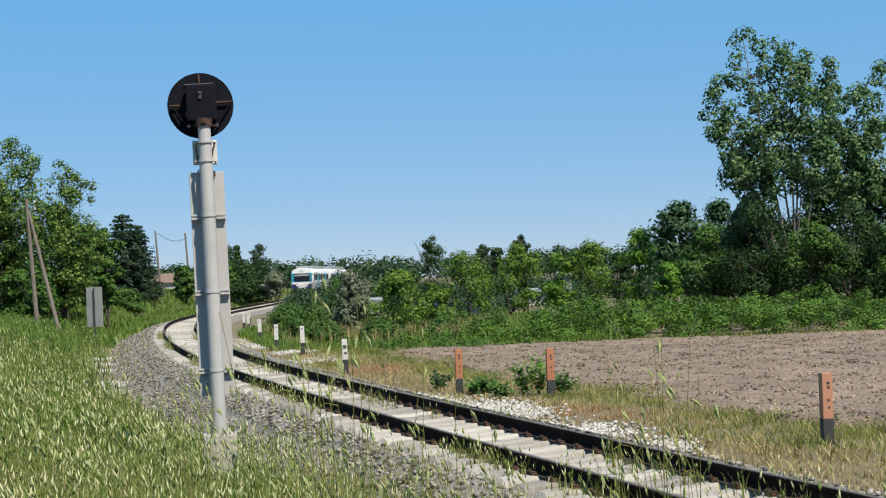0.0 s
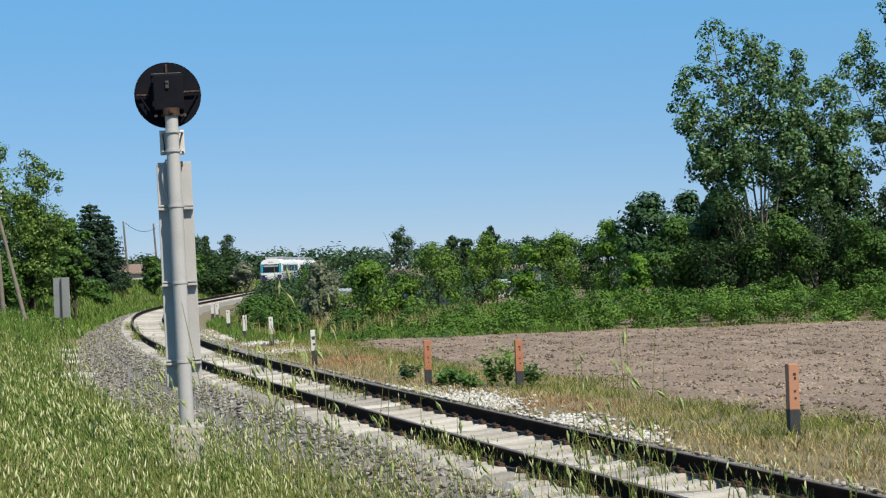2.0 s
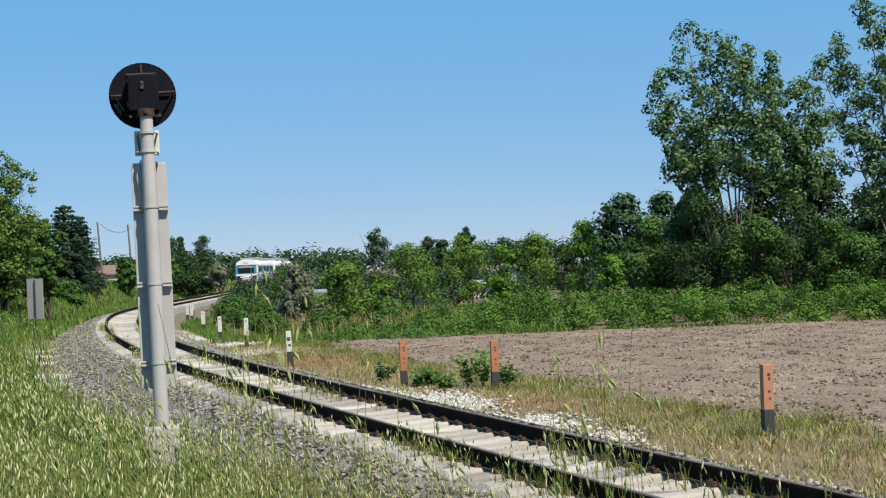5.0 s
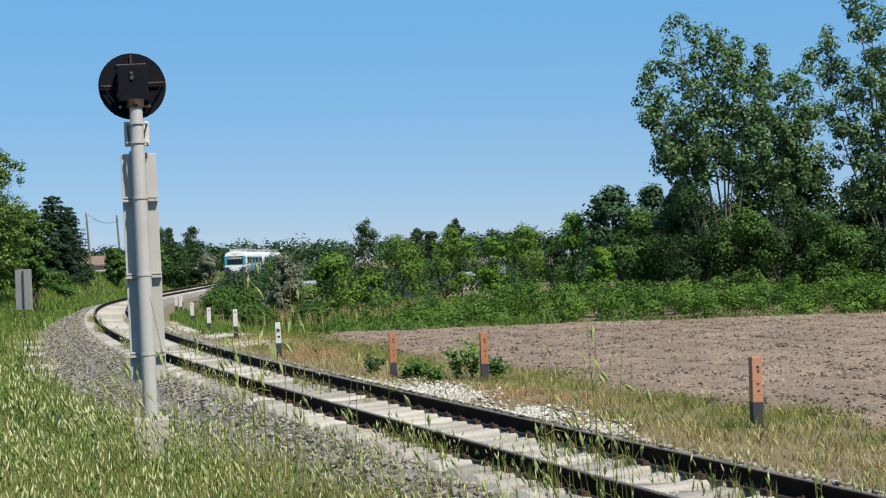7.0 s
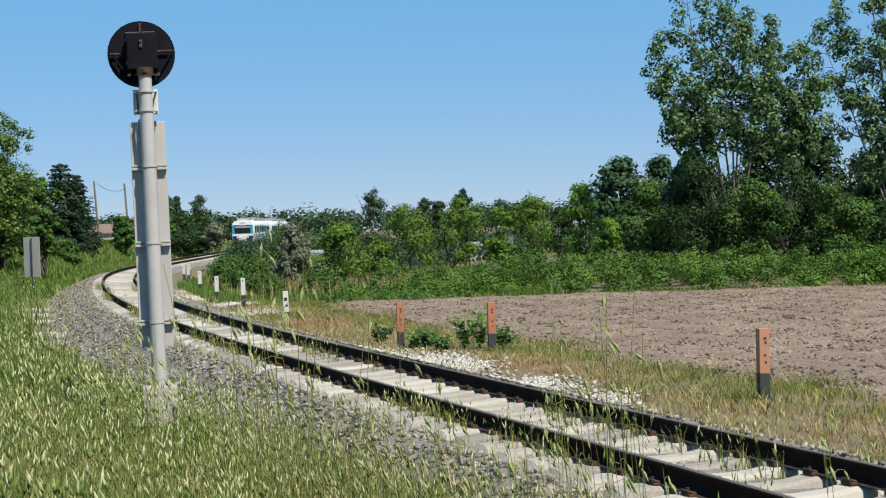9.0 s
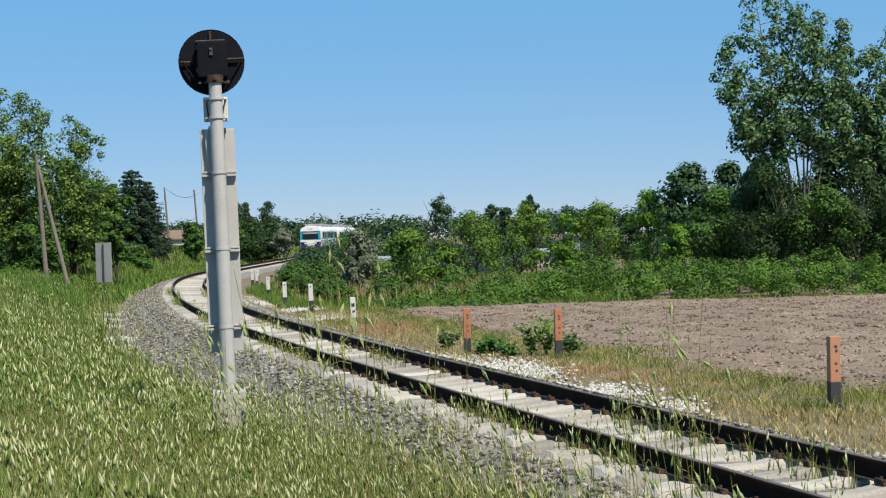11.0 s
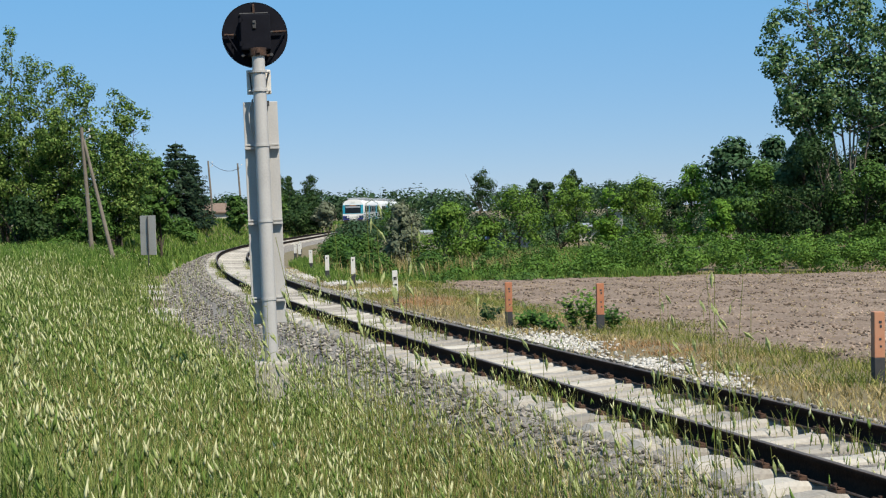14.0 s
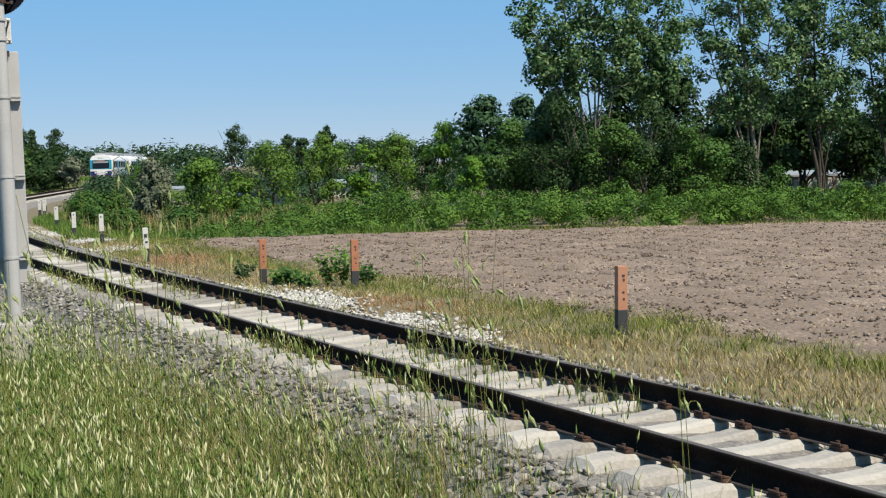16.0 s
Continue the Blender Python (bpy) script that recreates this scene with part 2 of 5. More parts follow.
# ---- the line of the track ----
TRACK_X, TRACK_Y, TRACK_HEAD = 8.071, -3.697, radians(18.672)
BENDS = [-0.0019, 0.0011, 0.0040, 0.0021, 0.0062, 0.0018, -0.0012, 0.0012, 0.0026]
CANT = 0.063
_s = np.arange(0, 290, 0.25)
_k = np.interp(_s, np.linspace(0, 180, len(BENDS)), BENDS)
_h = TRACK_HEAD - np.cumsum(_k) * 0.25
LINE_X, LINE_Y, LINE_H = TRACK_X - np.cumsum(np.sin(_h)) * 0.25, TRACK_Y + np.cumsum(np.cos(_h)) * 0.25, _h


def on_track(s, d=0.0, z=0.0):
    """World place at s metres along and d metres to the right of the track's centre, height over the rail heads."""
    x, y, h = (np.interp(s, _s, a) for a in (LINE_X, LINE_Y, LINE_H))
    return np.stack([x + d * np.cos(h), y + d * np.sin(h), z - CANT * d / 1.505 * (np.abs(d) < 2) + 0 * x], -1)


def lateral(x, y):
    """Signed distance to the right of the track's centre, and the length along it."""
    x, y = np.atleast_1d(x).astype(float), np.atleast_1d(y).astype(float)
    out, along = np.empty(len(x)), np.empty(len(x))
    cx, cy, ch, cs = LINE_X[::2], LINE_Y[::2], LINE_H[::2], _s[::2]
    for a in range(0, len(x), 4000):
        dx, dy = x[a:a + 4000, None] - cx, y[a:a + 4000, None] - cy
        i = (dx * dx + dy * dy).argmin(1)
        r = np.arange(len(i))
        out[a:a + 4000] = dx[r, i] * np.cos(ch[i]) + dy[r, i] * np.sin(ch[i])
        far = np.hypot(dx[r, i], dy[r, i])
        out[a:a + 4000] = np.where(out[a:a + 4000] < 0, -far, far)
        along[a:a + 4000] = cs[i]
    return out, along


def smooth_noise(x, y, scale, seed=0.0):
    return (np.sin(x / scale * 1.3 + seed) * np.cos(y / scale * 1.1 + seed * 2.1) + 0.6 * np.sin(x / scale * 2.7 + y / scale * 1.9 + seed * 3.3) + 0.4 * np.cos(y / scale * 4.1 - x / scale * 3.2 + seed)) / 2


def ground_z(x, y):
    """Height of the ground: ditch beside the ballast, a grassy bank on one side, the field on the other."""
    x, y = np.atleast_1d(x).astype(float), np.atleast_1d(y).astype(float)
    d, _ = lateral(x, y)
    bank = 0.42 + np.clip((y - 60) * 0.02, 0, 1.1) * np.interp(y, [125, 165], [1, 0])
    left = np.interp(-d, [0, 1.5, 2.6, 3.5], [-0.75, -0.75, -0.62, -0.55])
    left = left + np.clip((-d - 3.5) / 3.0, 0, 1) ** 1.2 * (bank + 0.55)
    right = np.interp(d, [0, 1.5, 2.2, 3.0, 5.5, 7.0], [-0.75, -0.7, -0.45, -0.42, -0.5, -0.55])
    z = np.where(d < 0, left, right)
    return z + smooth_noise(x, y, 2.3) * 0.05 * np.clip((np.abs(d) - 2.2) / 2, 0, 1)


# ---- ground ----
def build_ground():
    xs = np.concatenate([[-2500, -1200, -600, -300, -160, -100, -75], np.arange(-60, 40, 0.7), [45, 55, 70, 100, 160, 300, 600, 1200, 2500]])
    ys = np.concatenate([[-1500, -600, -200, -80, -40, -20], np.arange(-12, 150, 0.7), [155, 165, 180, 200, 240, 300, 450, 700, 1200, 2600]])
    X, Y = np.meshgrid(xs, ys)
    z = ground_z(X.ravel(), Y.ravel())
    far = np.clip((np.hypot(X.ravel(), Y.ravel()) - 200) / 100, 0, 1)
    z = z * (1 - far) + -0.5 * far
    V = np.stack([X.ravel(), Y.ravel(), z], -1)
    nx, ny = len(xs), len(ys)
    i, j = np.meshgrid(np.arange(ny - 1), np.arange(nx - 1), indexing="ij")
    a = (i * nx + j).ravel()
    ob = np_mesh("ground", V, np.stack([a, a + 1, a + nx + 1, a + nx], -1), None, M_SOIL, True)
    tagged(ob, "uneven grassy ground with soil showing beside the track", "ground", kind="structure")


build_ground()


def stones(rng, P, size, flat=0.7):
    """Rough faceted stones (deformed octahedra with split sides) at the points P."""
    n = len(P)
    base = np.array([(1, 0, 0), (0, 1, 0), (-1, 0, 0), (0, -1, 0), (0.5, 0.5, 0.75), (-0.6, 0.4, 0.7), (-0.4, -0.6, 0.75), (0.6, -0.5, 0.65), (0, 0, -0.6)], float)
    faces = np.array([(0, 1, 4), (1, 2, 5), (2, 3, 6), (3, 0, 7), (1, 5, 4), (2, 6, 5), (3, 7, 6), (0, 4, 7), (4, 5, 6), (4, 6, 7), (0, 8, 1), (1, 8, 2), (2, 8, 3), (3, 8, 0)])
    k = len(base)
    S = size * rng.uniform(0.6, 1.4, (n, 1, 1)) * rng.uniform(0.75, 1.25, (n, 1, 3)) * np.array([1, 1, flat])
    V = base[None] * S + rng.normal(0, 0.13, (n, k, 3)) * size
    a = rng.uniform(0, 2 * np.pi, n)
    c, s_ = np.cos(a)[:, None], np.sin(a)[:, None]
    tilt = rng.normal(0, 0.3, (n, 1))
    x, y, z = V[..., 0], V[..., 1], V[..., 2]
    z2 = z + x * tilt
    V = np.stack([x * c - y * s_, x * s_ + y * c, z2], -1) + P[:, None]
    return V.reshape(-1, 3), (faces[None] + (np.arange(n) * k)[:, None, None]).reshape(-1, 3)


def crumbs(rng, P, size):
    """Small eight-sided lumps at the points P."""
    n = len(P)
    base = np.array([(1, 0, 0), (0, 1, 0), (-1, 0, 0), (0, -1, 0), (0, 0, 0.8), (0, 0, -0.5)], float)
    V = base[None] * size * rng.uniform(0.5, 1.5, (n, 1, 1)) * rng.uniform(0.6, 1.4, (n, 1, 3)) + rng.normal(0, 0.2, (n, 6, 3)) * size + P[:, None]
    F = np.array([(0, 1, 4), (1, 2, 4), (2, 3, 4), (3, 0, 4), (1, 0, 5), (2, 1, 5), (3, 2, 5), (0, 3, 5)])
    return V.reshape(-1, 3), (F[None] + (np.arange(n) * 6)[:, None, None]).reshape(-1, 3)


def bed_z(d):
    return np.interp(d, [-3.3, -2.75, -1.62, -1.3, 1.3, 1.55, 2.3, 2.8], [-0.64, -0.58, -0.24, -0.265, -0.266, -0.25, -0.43, -0.52])


def build_ballast():
    ss = np.arange(0, 288, 0.4)
    dd = np.array([-3.3, -3.0, -2.75, -2.45, -2.15, -1.85, -1.6, -1.3, -0.9, -0.4, 0.0, 0.4, 0.9, 1.3, 1.55, 1.8, 2.05, 2.3, 2.8])
    S, D = np.meshgrid(ss, dd, indexing="ij")
    P = on_track(S.ravel(), D.ravel(), bed_z(D.ravel()))
    P[:, 2] += np.random.default_rng(3).normal(0, 0.012, len(P))
    nd, ns = len(dd), len(ss)
    i, j = np.meshgrid(np.arange(ns - 1), np.arange(nd - 1), indexing="ij")
    a = (i * nd + j).ravel()
    bed = np_mesh("ballast_bed", P, np.stack([a, a + 1, a + nd + 1, a + nd], -1), None, M_BED, True)
    tagged(bed, "grey crushed stone ballast bed under the track", "ballast", kind="structure")
    rng = np.random.default_rng(4)
    n = 15000
    s = 2 + 88 * rng.uniform(0, 1, n) ** 1.45
    d = np.where(rng.uniform(0, 1, n) < 0.85, rng.uniform(-3.05, -1.25, n), rng.uniform(-1.2, 2.2, n))
    P = on_track(s, d, bed_z(d) + np.where(np.abs(d) < 1.25, -0.008, 0.012))
    s2, d2 = rng.uniform(5, 42, 4000), rng.uniform(1.3, 2.25, 4000)
    P = np.concatenate([P, on_track(s2, d2, bed_z(d2) + 0.01)])
    V, F = stones(rng, P, 0.034)
    tagged(np_mesh("ballast_stones", V, None, F, M_BALLAST), "loose grey crushed ballast stones along the track", "stones", kind="stuff")
    # pale gravel spilled beside the outer sleepers' ends
    blobs = [(0.5, 24.6, 1.1), (1.1, 23.4, 0.8), (-0.3, 26.6, 0.7), (2.2, 20.3, 0.7), (2.9, 18.6, 0.5), (-6.6, 52.5, 1.3), (-7.3, 55.5, 1.2), (-5.2, 47.5, 0.9), (-4.1, 42.0, 0.8), (-8.3, 59.5, 1.0), (-13.0, 50.6, 0.9), (-11.9, 47.0, 0.6), (-10.9, 43.6, 0.5), (-9.1, 37.2, 0.7), (-8.4, 34.5, 0.4)]
    P = []
    for x, y, r in blobs:
        m = int(950 * r * r)
        P.append(np.stack([x + rng.normal(0, r * 0.45, m), y + rng.normal(0, r * 0.9, m), np.zeros(m)], -1))
    P = np.concatenate(P)
    d, s = lateral(P[:, 0], P[:, 1])
    ok = (d > 1.5) | (d < -2.6)
    P, d = P[ok], d[ok]
    P[:, 2] = np.maximum(ground_z(P[:, 0], P[:, 1]), np.where((d > -3.2) & (d < 2.7), bed_z(d) - CANT * d / 1.505 * (np.abs(d) < 2), -9)) + 0.015
    V, F = stones(rng, P, 0.036)
    tagged(np_mesh("pale_gravel", V, None, F, M_WHITE_STONE), "pale whitish gravel spilled beside the track", "gravel", kind="stuff")


build_ballast()


def build_track():
    track = empty("railway_track", Matrix.Identity(4), "curved single railway track with dark rails on pale concrete sleepers", "railway track")
    # rail section: foot, web, head
    sec = np.array([(-0.07, -0.172), (0.07, -0.172), (0.07, -0.155), (0.012, -0.138), (0.009, -0.045), (0.034, -0.032), (0.034, -0.004), (0.026, 0.0), (-0.026, 0.0), (-0.034, -0.004), (-0.034, -0.032), (-0.009, -0.045), (-0.012, -0.138), (-0.07, -0.155)])
    ss = np.arange(0.0, 288, 0.8)
    for side, label in ((-0.7525, "outer rail"), (0.7525, "inner rail")):
        h = np.interp(ss, _s, LINE_H)
        c = on_track(ss, side * np.ones(len(ss)))
        right = np.stack([np.cos(h), np.sin(h), 0 * h], -1)
        V = c[:, None] + right[:, None] * sec[None, :, :1] + np.array([0, 0, 1.0]) * sec[None, :, 1:]
        n, k = len(ss), len(sec)
        i, j = np.meshgrid(np.arange(n - 1), np.arange(k), indexing="ij")
        j2 = (j + 1) % k
        Q = np.stack([i * k + j, i * k + j2, (i + 1) * k + j2, (i + 1) * k + j], -1).reshape(-1, 4)
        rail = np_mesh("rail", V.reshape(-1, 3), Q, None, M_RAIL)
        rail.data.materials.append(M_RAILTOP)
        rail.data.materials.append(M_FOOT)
        # 1: running surface, 2: foot edges with the painted highlight
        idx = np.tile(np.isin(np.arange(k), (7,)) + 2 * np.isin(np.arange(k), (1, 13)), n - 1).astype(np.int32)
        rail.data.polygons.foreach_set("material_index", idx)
        rail.parent = track
        tagged(rail, "rusty steel rail, sides darkened as shaded, foot edges painted as lit, worn running surface")
    # one sleeper: thick ends, waisted middle
    bm = bmesh.new()
    xs = [(-1.27, 0.120, -0.05), (-1.2, 0.160, 0.022), (-0.98, 0.165, 0.045), (-0.62, 0.16, 0.028), (-0.45, 0.15, 0.0), (-0.2, 0.145, -0.015), (0.2, 0.145, -0.015), (0.45, 0.15, 0.0), (0.62, 0.16, 0.028), (0.98, 0.165, 0.045), (1.2, 0.160, 0.022), (1.27, 0.120, -0.05)]
    rings = []
    for x, w, top in xs:
        t = -0.212 + top
        rings.append([bm.verts.new(p) for p in ((x, -w, -0.4), (x, -w, t - 0.08), (x, -w * 0.86, t - 0.028), (x, -w * 0.52, t), (x, w * 0.52, t), (x, w * 0.86, t - 0.028), (x, w, t - 0.08), (x, w, -0.4))])
    for a, b in zip(rings, rings[1:]):
        for i in range(7):
            bm.faces.new((a[i], a[i + 1], b[i + 1], b[i]))
    bm.faces.new(rings[0])
    bm.faces.new(rings[-1][::-1])
    bmesh.ops.recalc_face_normals(bm, faces=bm.faces)
    me = bpy.data.meshes.new("sleeper")
    bm.to_mesh(me)
    bm.free()
    me.materials.append(M_SLEEPER)
    bm = bmesh.new()
    box(bm, 0, 0, -0.143, 0.075, 0.13, 0.03, 0.008)
    rod(bm, (0.012, 0, -0.15), (0.012, 0, -0.088), 0.017, 0.015, 8)
    for y in (-0.045, 0.045):
        rod(bm, (-0.035, y, -0.128), (0.03, y * 1.2, -0.112), 0.011, 0.011, 6)
    rod(bm, (0.03, -0.054, -0.112), (0.03, 0.054, -0.112), 0.012, 0.012, 6)
    clip = bpy.data.meshes.new("rail_clip")
    bm.to_mesh(clip)
    bm.free()
    clip.materials.append(M_RUST)
    rng = np.random.default_rng(5)
    for n, s in enumerate(np.arange(1.365, 160.0, 0.527)):
        p = on_track(np.array([s]), np.array([0.0]))[0]
        h = float(np.interp(s, _s, LINE_H))
        sl = new("sleeper", me)
        sl.parent = track
        sl.matrix_world = Matrix.Translation(p) @ Matrix.Rotation(h + rng.normal(0, 0.008), 4, "Z") @ Matrix.Rotation(math.atan(CANT / 1.505), 4, "Y") @ Matrix.Translation((rng.normal(0, 0.012), 0, rng.normal(0, 0.004)))
        if s < 34:
            for x in (-0.7525, 0.7525):
                for q in (-1, 1):
                    cl = new("rail_clip", clip)
                    cl.parent = sl
                    cl.matrix_local = Matrix.Translation((x + q * 0.092, 0, -0.02)) @ Matrix.Rotation(0 if q > 0 else math.pi, 4, "Z")


build_track()


# ---- tilled field ----
def build_field():
    xs = np.concatenate([np.arange(-4, 26, 0.19), np.arange(26, 34, 0.4), np.arange(34, 120, 3.0)])
    ys = np.concatenate([np.arange(-6, 8, 0.6), np.arange(8, 34, 0.19), np.arange(34, 49.5, 0.3)])
    X, Y = np.meshgrid(xs, ys)
    x, y = X.ravel(), Y.ravel()
    d, _ = lateral(x, y)
    edge = 5.4 + 0.35 * np.sin(y * 0.7) + 0.2 * np.sin(y * 2.3)
    far = 48.5 - 0.165 * (x - 0) + 0.25 * np.sin(x * 1.1)
    inside = np.clip(np.minimum((d - edge) / 0.6, (far - y) / 0.8), -1, 1)
    z = np.where(inside > 0, -0.5 + 0.05 * inside, -0.9 + 0.0 * inside)
    rng = np.random.default_rng(8)
    z = z + np.where(inside > 0, 0.010 * np.sin((x * 0.95 + y * 0.31) * 2 * np.pi / 1.3) + rng.normal(0, 0.018, len(x)) + 0.02 * smooth_noise(x, y, 0.25, 1.0), 0)
    nx, ny = len(xs), len(ys)
    i, j = np.meshgrid(np.arange(ny - 1), np.arange(nx - 1), indexing="ij")
    a = (i * nx + j).ravel()
    Q = np.stack([a, a + 1, a + nx + 1, a + nx], -1)
    Q = Q[(inside[Q] > 0).any(1)]
    used = np.unique(Q)
    remap = np.zeros(len(x), int)
    remap[used] = np.arange(len(used))
    ob = np_mesh("field", np.stack([x, y, z], -1)[used], remap[Q], None, M_FIELD, False)
    tagged(ob, "bare brown tilled field with clods and furrows", "field", kind="structure")
    n = 46000
    x = rng.uniform(-2, 26, n)
    y = 9 + 37 * rng.uniform(0, 1, n)
    d, _ = lateral(x, y)
    ok = (d > 5.6) & (y < 48 - 0.165 * x)
    P = np.stack([x, y, np.full(n, -0.455)], -1)[ok]
    V, F = crumbs(rng, P, 0.032)
    tagged(np_mesh("soil_clods", V, None, F, M_FIELD), "dry brown soil clods lying on the tilled field", "soil clods", kind="stuff")
    # straw left on the field
    n = 13000
    x, y = rng.uniform(-2, 30, n), rng.uniform(9, 47, n)
    d, _ = lateral(x, y)
    ok = (d > 5.4) & (y < 48 - 0.165 * x)
    P = np.stack([x, y, np.full(n, -0.42)], -1)[ok]
    V, Q = leaf_cards(rng, P, np.tile([0, 0, 1.0], (len(P), 1)), 0.085, 0.2)
    tagged(np_mesh("straw", V, Q, None, G_DRY), "bits of dry straw scattered on the field", "straw", kind="stuff")


build_field()


# ---- signal ----
def build_signal():
    bx, by, bz = -2.93, 17.65, -0.52
    # the mast leans a little
    base = Matrix.Translation((bx, by, bz)) @ Matrix.Rotation(radians(10.0), 4, "Z") @ Matrix.Rotation(radians(-0.6), 4, "Y")
    sig = empty("railway_signal", base, "tall pale grey signal mast with a round black head", "railway signal")
    bm = bmesh.new()
    rod(bm, (0, 0, 0.3), (0, 0, 3.05), 0.092, 0.090, 28)
    rod(bm, (0, 0, 3.05), (0, 0, 4.62), 0.090, 0.080, 28)
    part("mast", bm, M_PALE, sig, smooth=True)
    bm = bmesh.new()
    box(bm, 0, 0.02, 0.28, 0.43, 0.43, 0.68, 0.03)
    part("foundation", bm, M_CONCRETE, sig, "weathered concrete foundation block")
    bm = bmesh.new()
    box(bm, 0.02, 0.02, -0.04, 0.72, 0.7, 0.06, 0.015)
    part("base_slab", bm, M_CONCRETE, sig)
    # tall cable trough behind the mast
    bm = bmesh.new()
    box(bm, 0.0, 0.215, 2.525, 0.44, 0.10, 2.87, 0.008)
    part("cable_cabinet", bm, M_PALE, sig, "tall narrow pale grey metal cabinet strapped to the mast")
    for z in (3.39, 2.42, 1.42):
        strap = bmesh.new()
        rod(strap, (0, 0, z - 0.016), (0, 0, z + 0.016), 0.099, 0.099, 28)
        st = part("clamp", strap, M_PALE, sig, smooth=True)
        for x in (-1, 1):
            bm = bmesh.new()
            box(bm, x * 0.16, 0.12, z + 0.012, 0.125, 0.06, 0.022, 0.004)
            box(bm, x * 0.16, 0.12, z - 0.03, 0.125, 0.06, 0.03, 0.004)
            part("clamp_bracket", bm, M_PALE, st)
    bm = bmesh.new()
    box(bm, 0.09, 0.118, 3.93, 0.05, 0.05, 0.07, 0.006)
    part("hinge", bm, M_TAR, sig)
    # small box at the top
    bm = bmesh.new()
    box(bm, -0.005, 0.165, 4.21, 0.31, 0.10, 0.31, 0.012)
    jb = part("junction_box", bm, M_WHITE, sig, "small white junction box")
    for z in (4.09, 4.33):
        bm = bmesh.new()
        rod(bm, (-0.13, 0.05, z), (0.13, 0.05, z), 0.012, 0.012, 8)
        rod(bm, (-0.13, 0.05, z), (-0.13, 0.13, z), 0.012, 0.012, 8)
        rod(bm, (0.13, 0.05, z), (0.13, 0.13, z), 0.012, 0.012, 8)
        rod(bm, (0, 0, z - 0.015), (0, 0, z + 0.015), 0.1, 0.1, 24)
        part("clamp", bm, M_PALE, sig)
    for x, lean in ((-0.12, 0.02), (0.12, -0.05)):
        bm = bmesh.new()
        rod(bm, (x, 0.04, 4.33), (x + lean, 0.04, 4.09), 0.009, 0.009, 8)
        part("conduit", bm, M_TAR, sig)
    cur = bpy.data.curves.new("cable", "CURVE")
    cur.dimensions, cur.bevel_depth, cur.bevel_resolution = "3D", 0.011, 2
    sp = cur.splines.new("NURBS")
    pts = [(-0.09, 0.10, 3.99), (-0.15, 0.09, 3.86), (-0.155, 0.09, 3.70), (-0.11, 0.1, 3.55), (-0.09, 0.12, 3.45)]
    sp.points.add(len(pts) - 1)
    for p, c in zip(sp.points, pts):
        p.co = (*c, 1)
    sp.use_endpoint_u = True
    cable = new("cable", cur)
    cable.data.materials.append(M_PALE)
    cable.parent = sig
    # round head, seen from behind
    hz = 4.82
    bm = bmesh.new()
    made = bmesh.ops.create_cone(bm, cap_ends=True, segments=64, radius1=0.42, radius2=0.42, depth=0.012)["verts"]
    bmesh.ops.transform(bm, matrix=Matrix.Translation((-0.03, 0.19, hz)) @ Matrix.Rotation(radians(90), 4, "X"), verts=made)
    head = part("backboard", bm, M_BLACK, sig, "round matt black backboard")
    bm = bmesh.new()
    made = bmesh.ops.create_cone(bm, cap_ends=False, segments=64, radius1=0.422, radius2=0.422, depth=0.03)["verts"]
    bmesh.ops.transform(bm, matrix=Matrix.Translation((-0.03, 0.195, hz)) @ Matrix.Rotation(radians(90), 4, "X"), verts=made)
    part("rim", bm, M_BLACK, head)
    bm = bmesh.new()
    box(bm, -0.02, 0.09, hz + 0.02, 0.38, 0.19, 0.46, 0.02)
    lamp = part("lamp_housing", bm, M_BLACK, sig, "black lamp housing with hinged rear door")
    for z in (-0.13, 0.17):
        bm = bmesh.new()
        rod(bm, (-0.215, 0.0, hz + z - 0.03), (-0.215, 0.0, hz + z + 0.03), 0.017, 0.017, 10)
        box(bm, -0.2, 0.005, hz + z, 0.05, 0.02, 0.03, 0.003)
        part("hinge", bm, M_BLACK, lamp)
    bm = bmesh.new()
    box(bm, -0.035, -0.012, hz + 0.11, 0.045, 0.03, 0.10, 0.008)
    box(bm, -0.035, -0.025, hz + 0.135, 0.03, 0.03, 0.02, 0.003)
    part("latch", bm, M_TAR, lamp)
    bm = bmesh.new()
    rod(bm, (-0.22, 0.16, hz + 0.27), (0.15, 0.16, hz + 0.28), 0.011, 0.011, 8)
    part("bracket_bar", bm, M_TAR, sig)
    bm = bmesh.new()
    box(bm, -0.035, 0.165, hz + 0.335, 0.028, 0.03, 0.12, 0.004)
    part("lifting_lug", bm, M_RUST, sig, "rusty lifting lug")
    for a, b, mat in (((-0.42, -0.0, 0.0), (-0.27, 0.0, 0.0), M_RUST), ((0.2, 0.0, 0.03), (0.37, 0.0, 0.035), M_RUST), ((0.05, 0.0, 0.02), (0.2, 0.0, 0.03), M_TAR)):
        bm = bmesh.new()
        rod(bm, (a[0], 0.14, hz + a[2]), (b[0], 0.14, hz + b[2]), 0.015, 0.015, 10)
        part("stay_bar", bm, mat, sig, "rusty stay bar" if mat is M_RUST else "")
    for a, b in (((-0.39, 0.0), (-0.22, -0.28)), ((0.35, 0.02), (0.16, -0.28)), ((0.14, -0.02), (0.09, -0.06)), ((-0.22, -0.28), (0.17, -0.28)), ((-0.215, 0.2), (-0.215, -0.2))):
        bm = bmesh.new()
        rod(bm, (a[0], 0.12, hz + a[1]), (b[0], 0.12, hz + b[1]), 0.012, 0.012, 8)
        part("strut", bm, M_BLACK, sig)
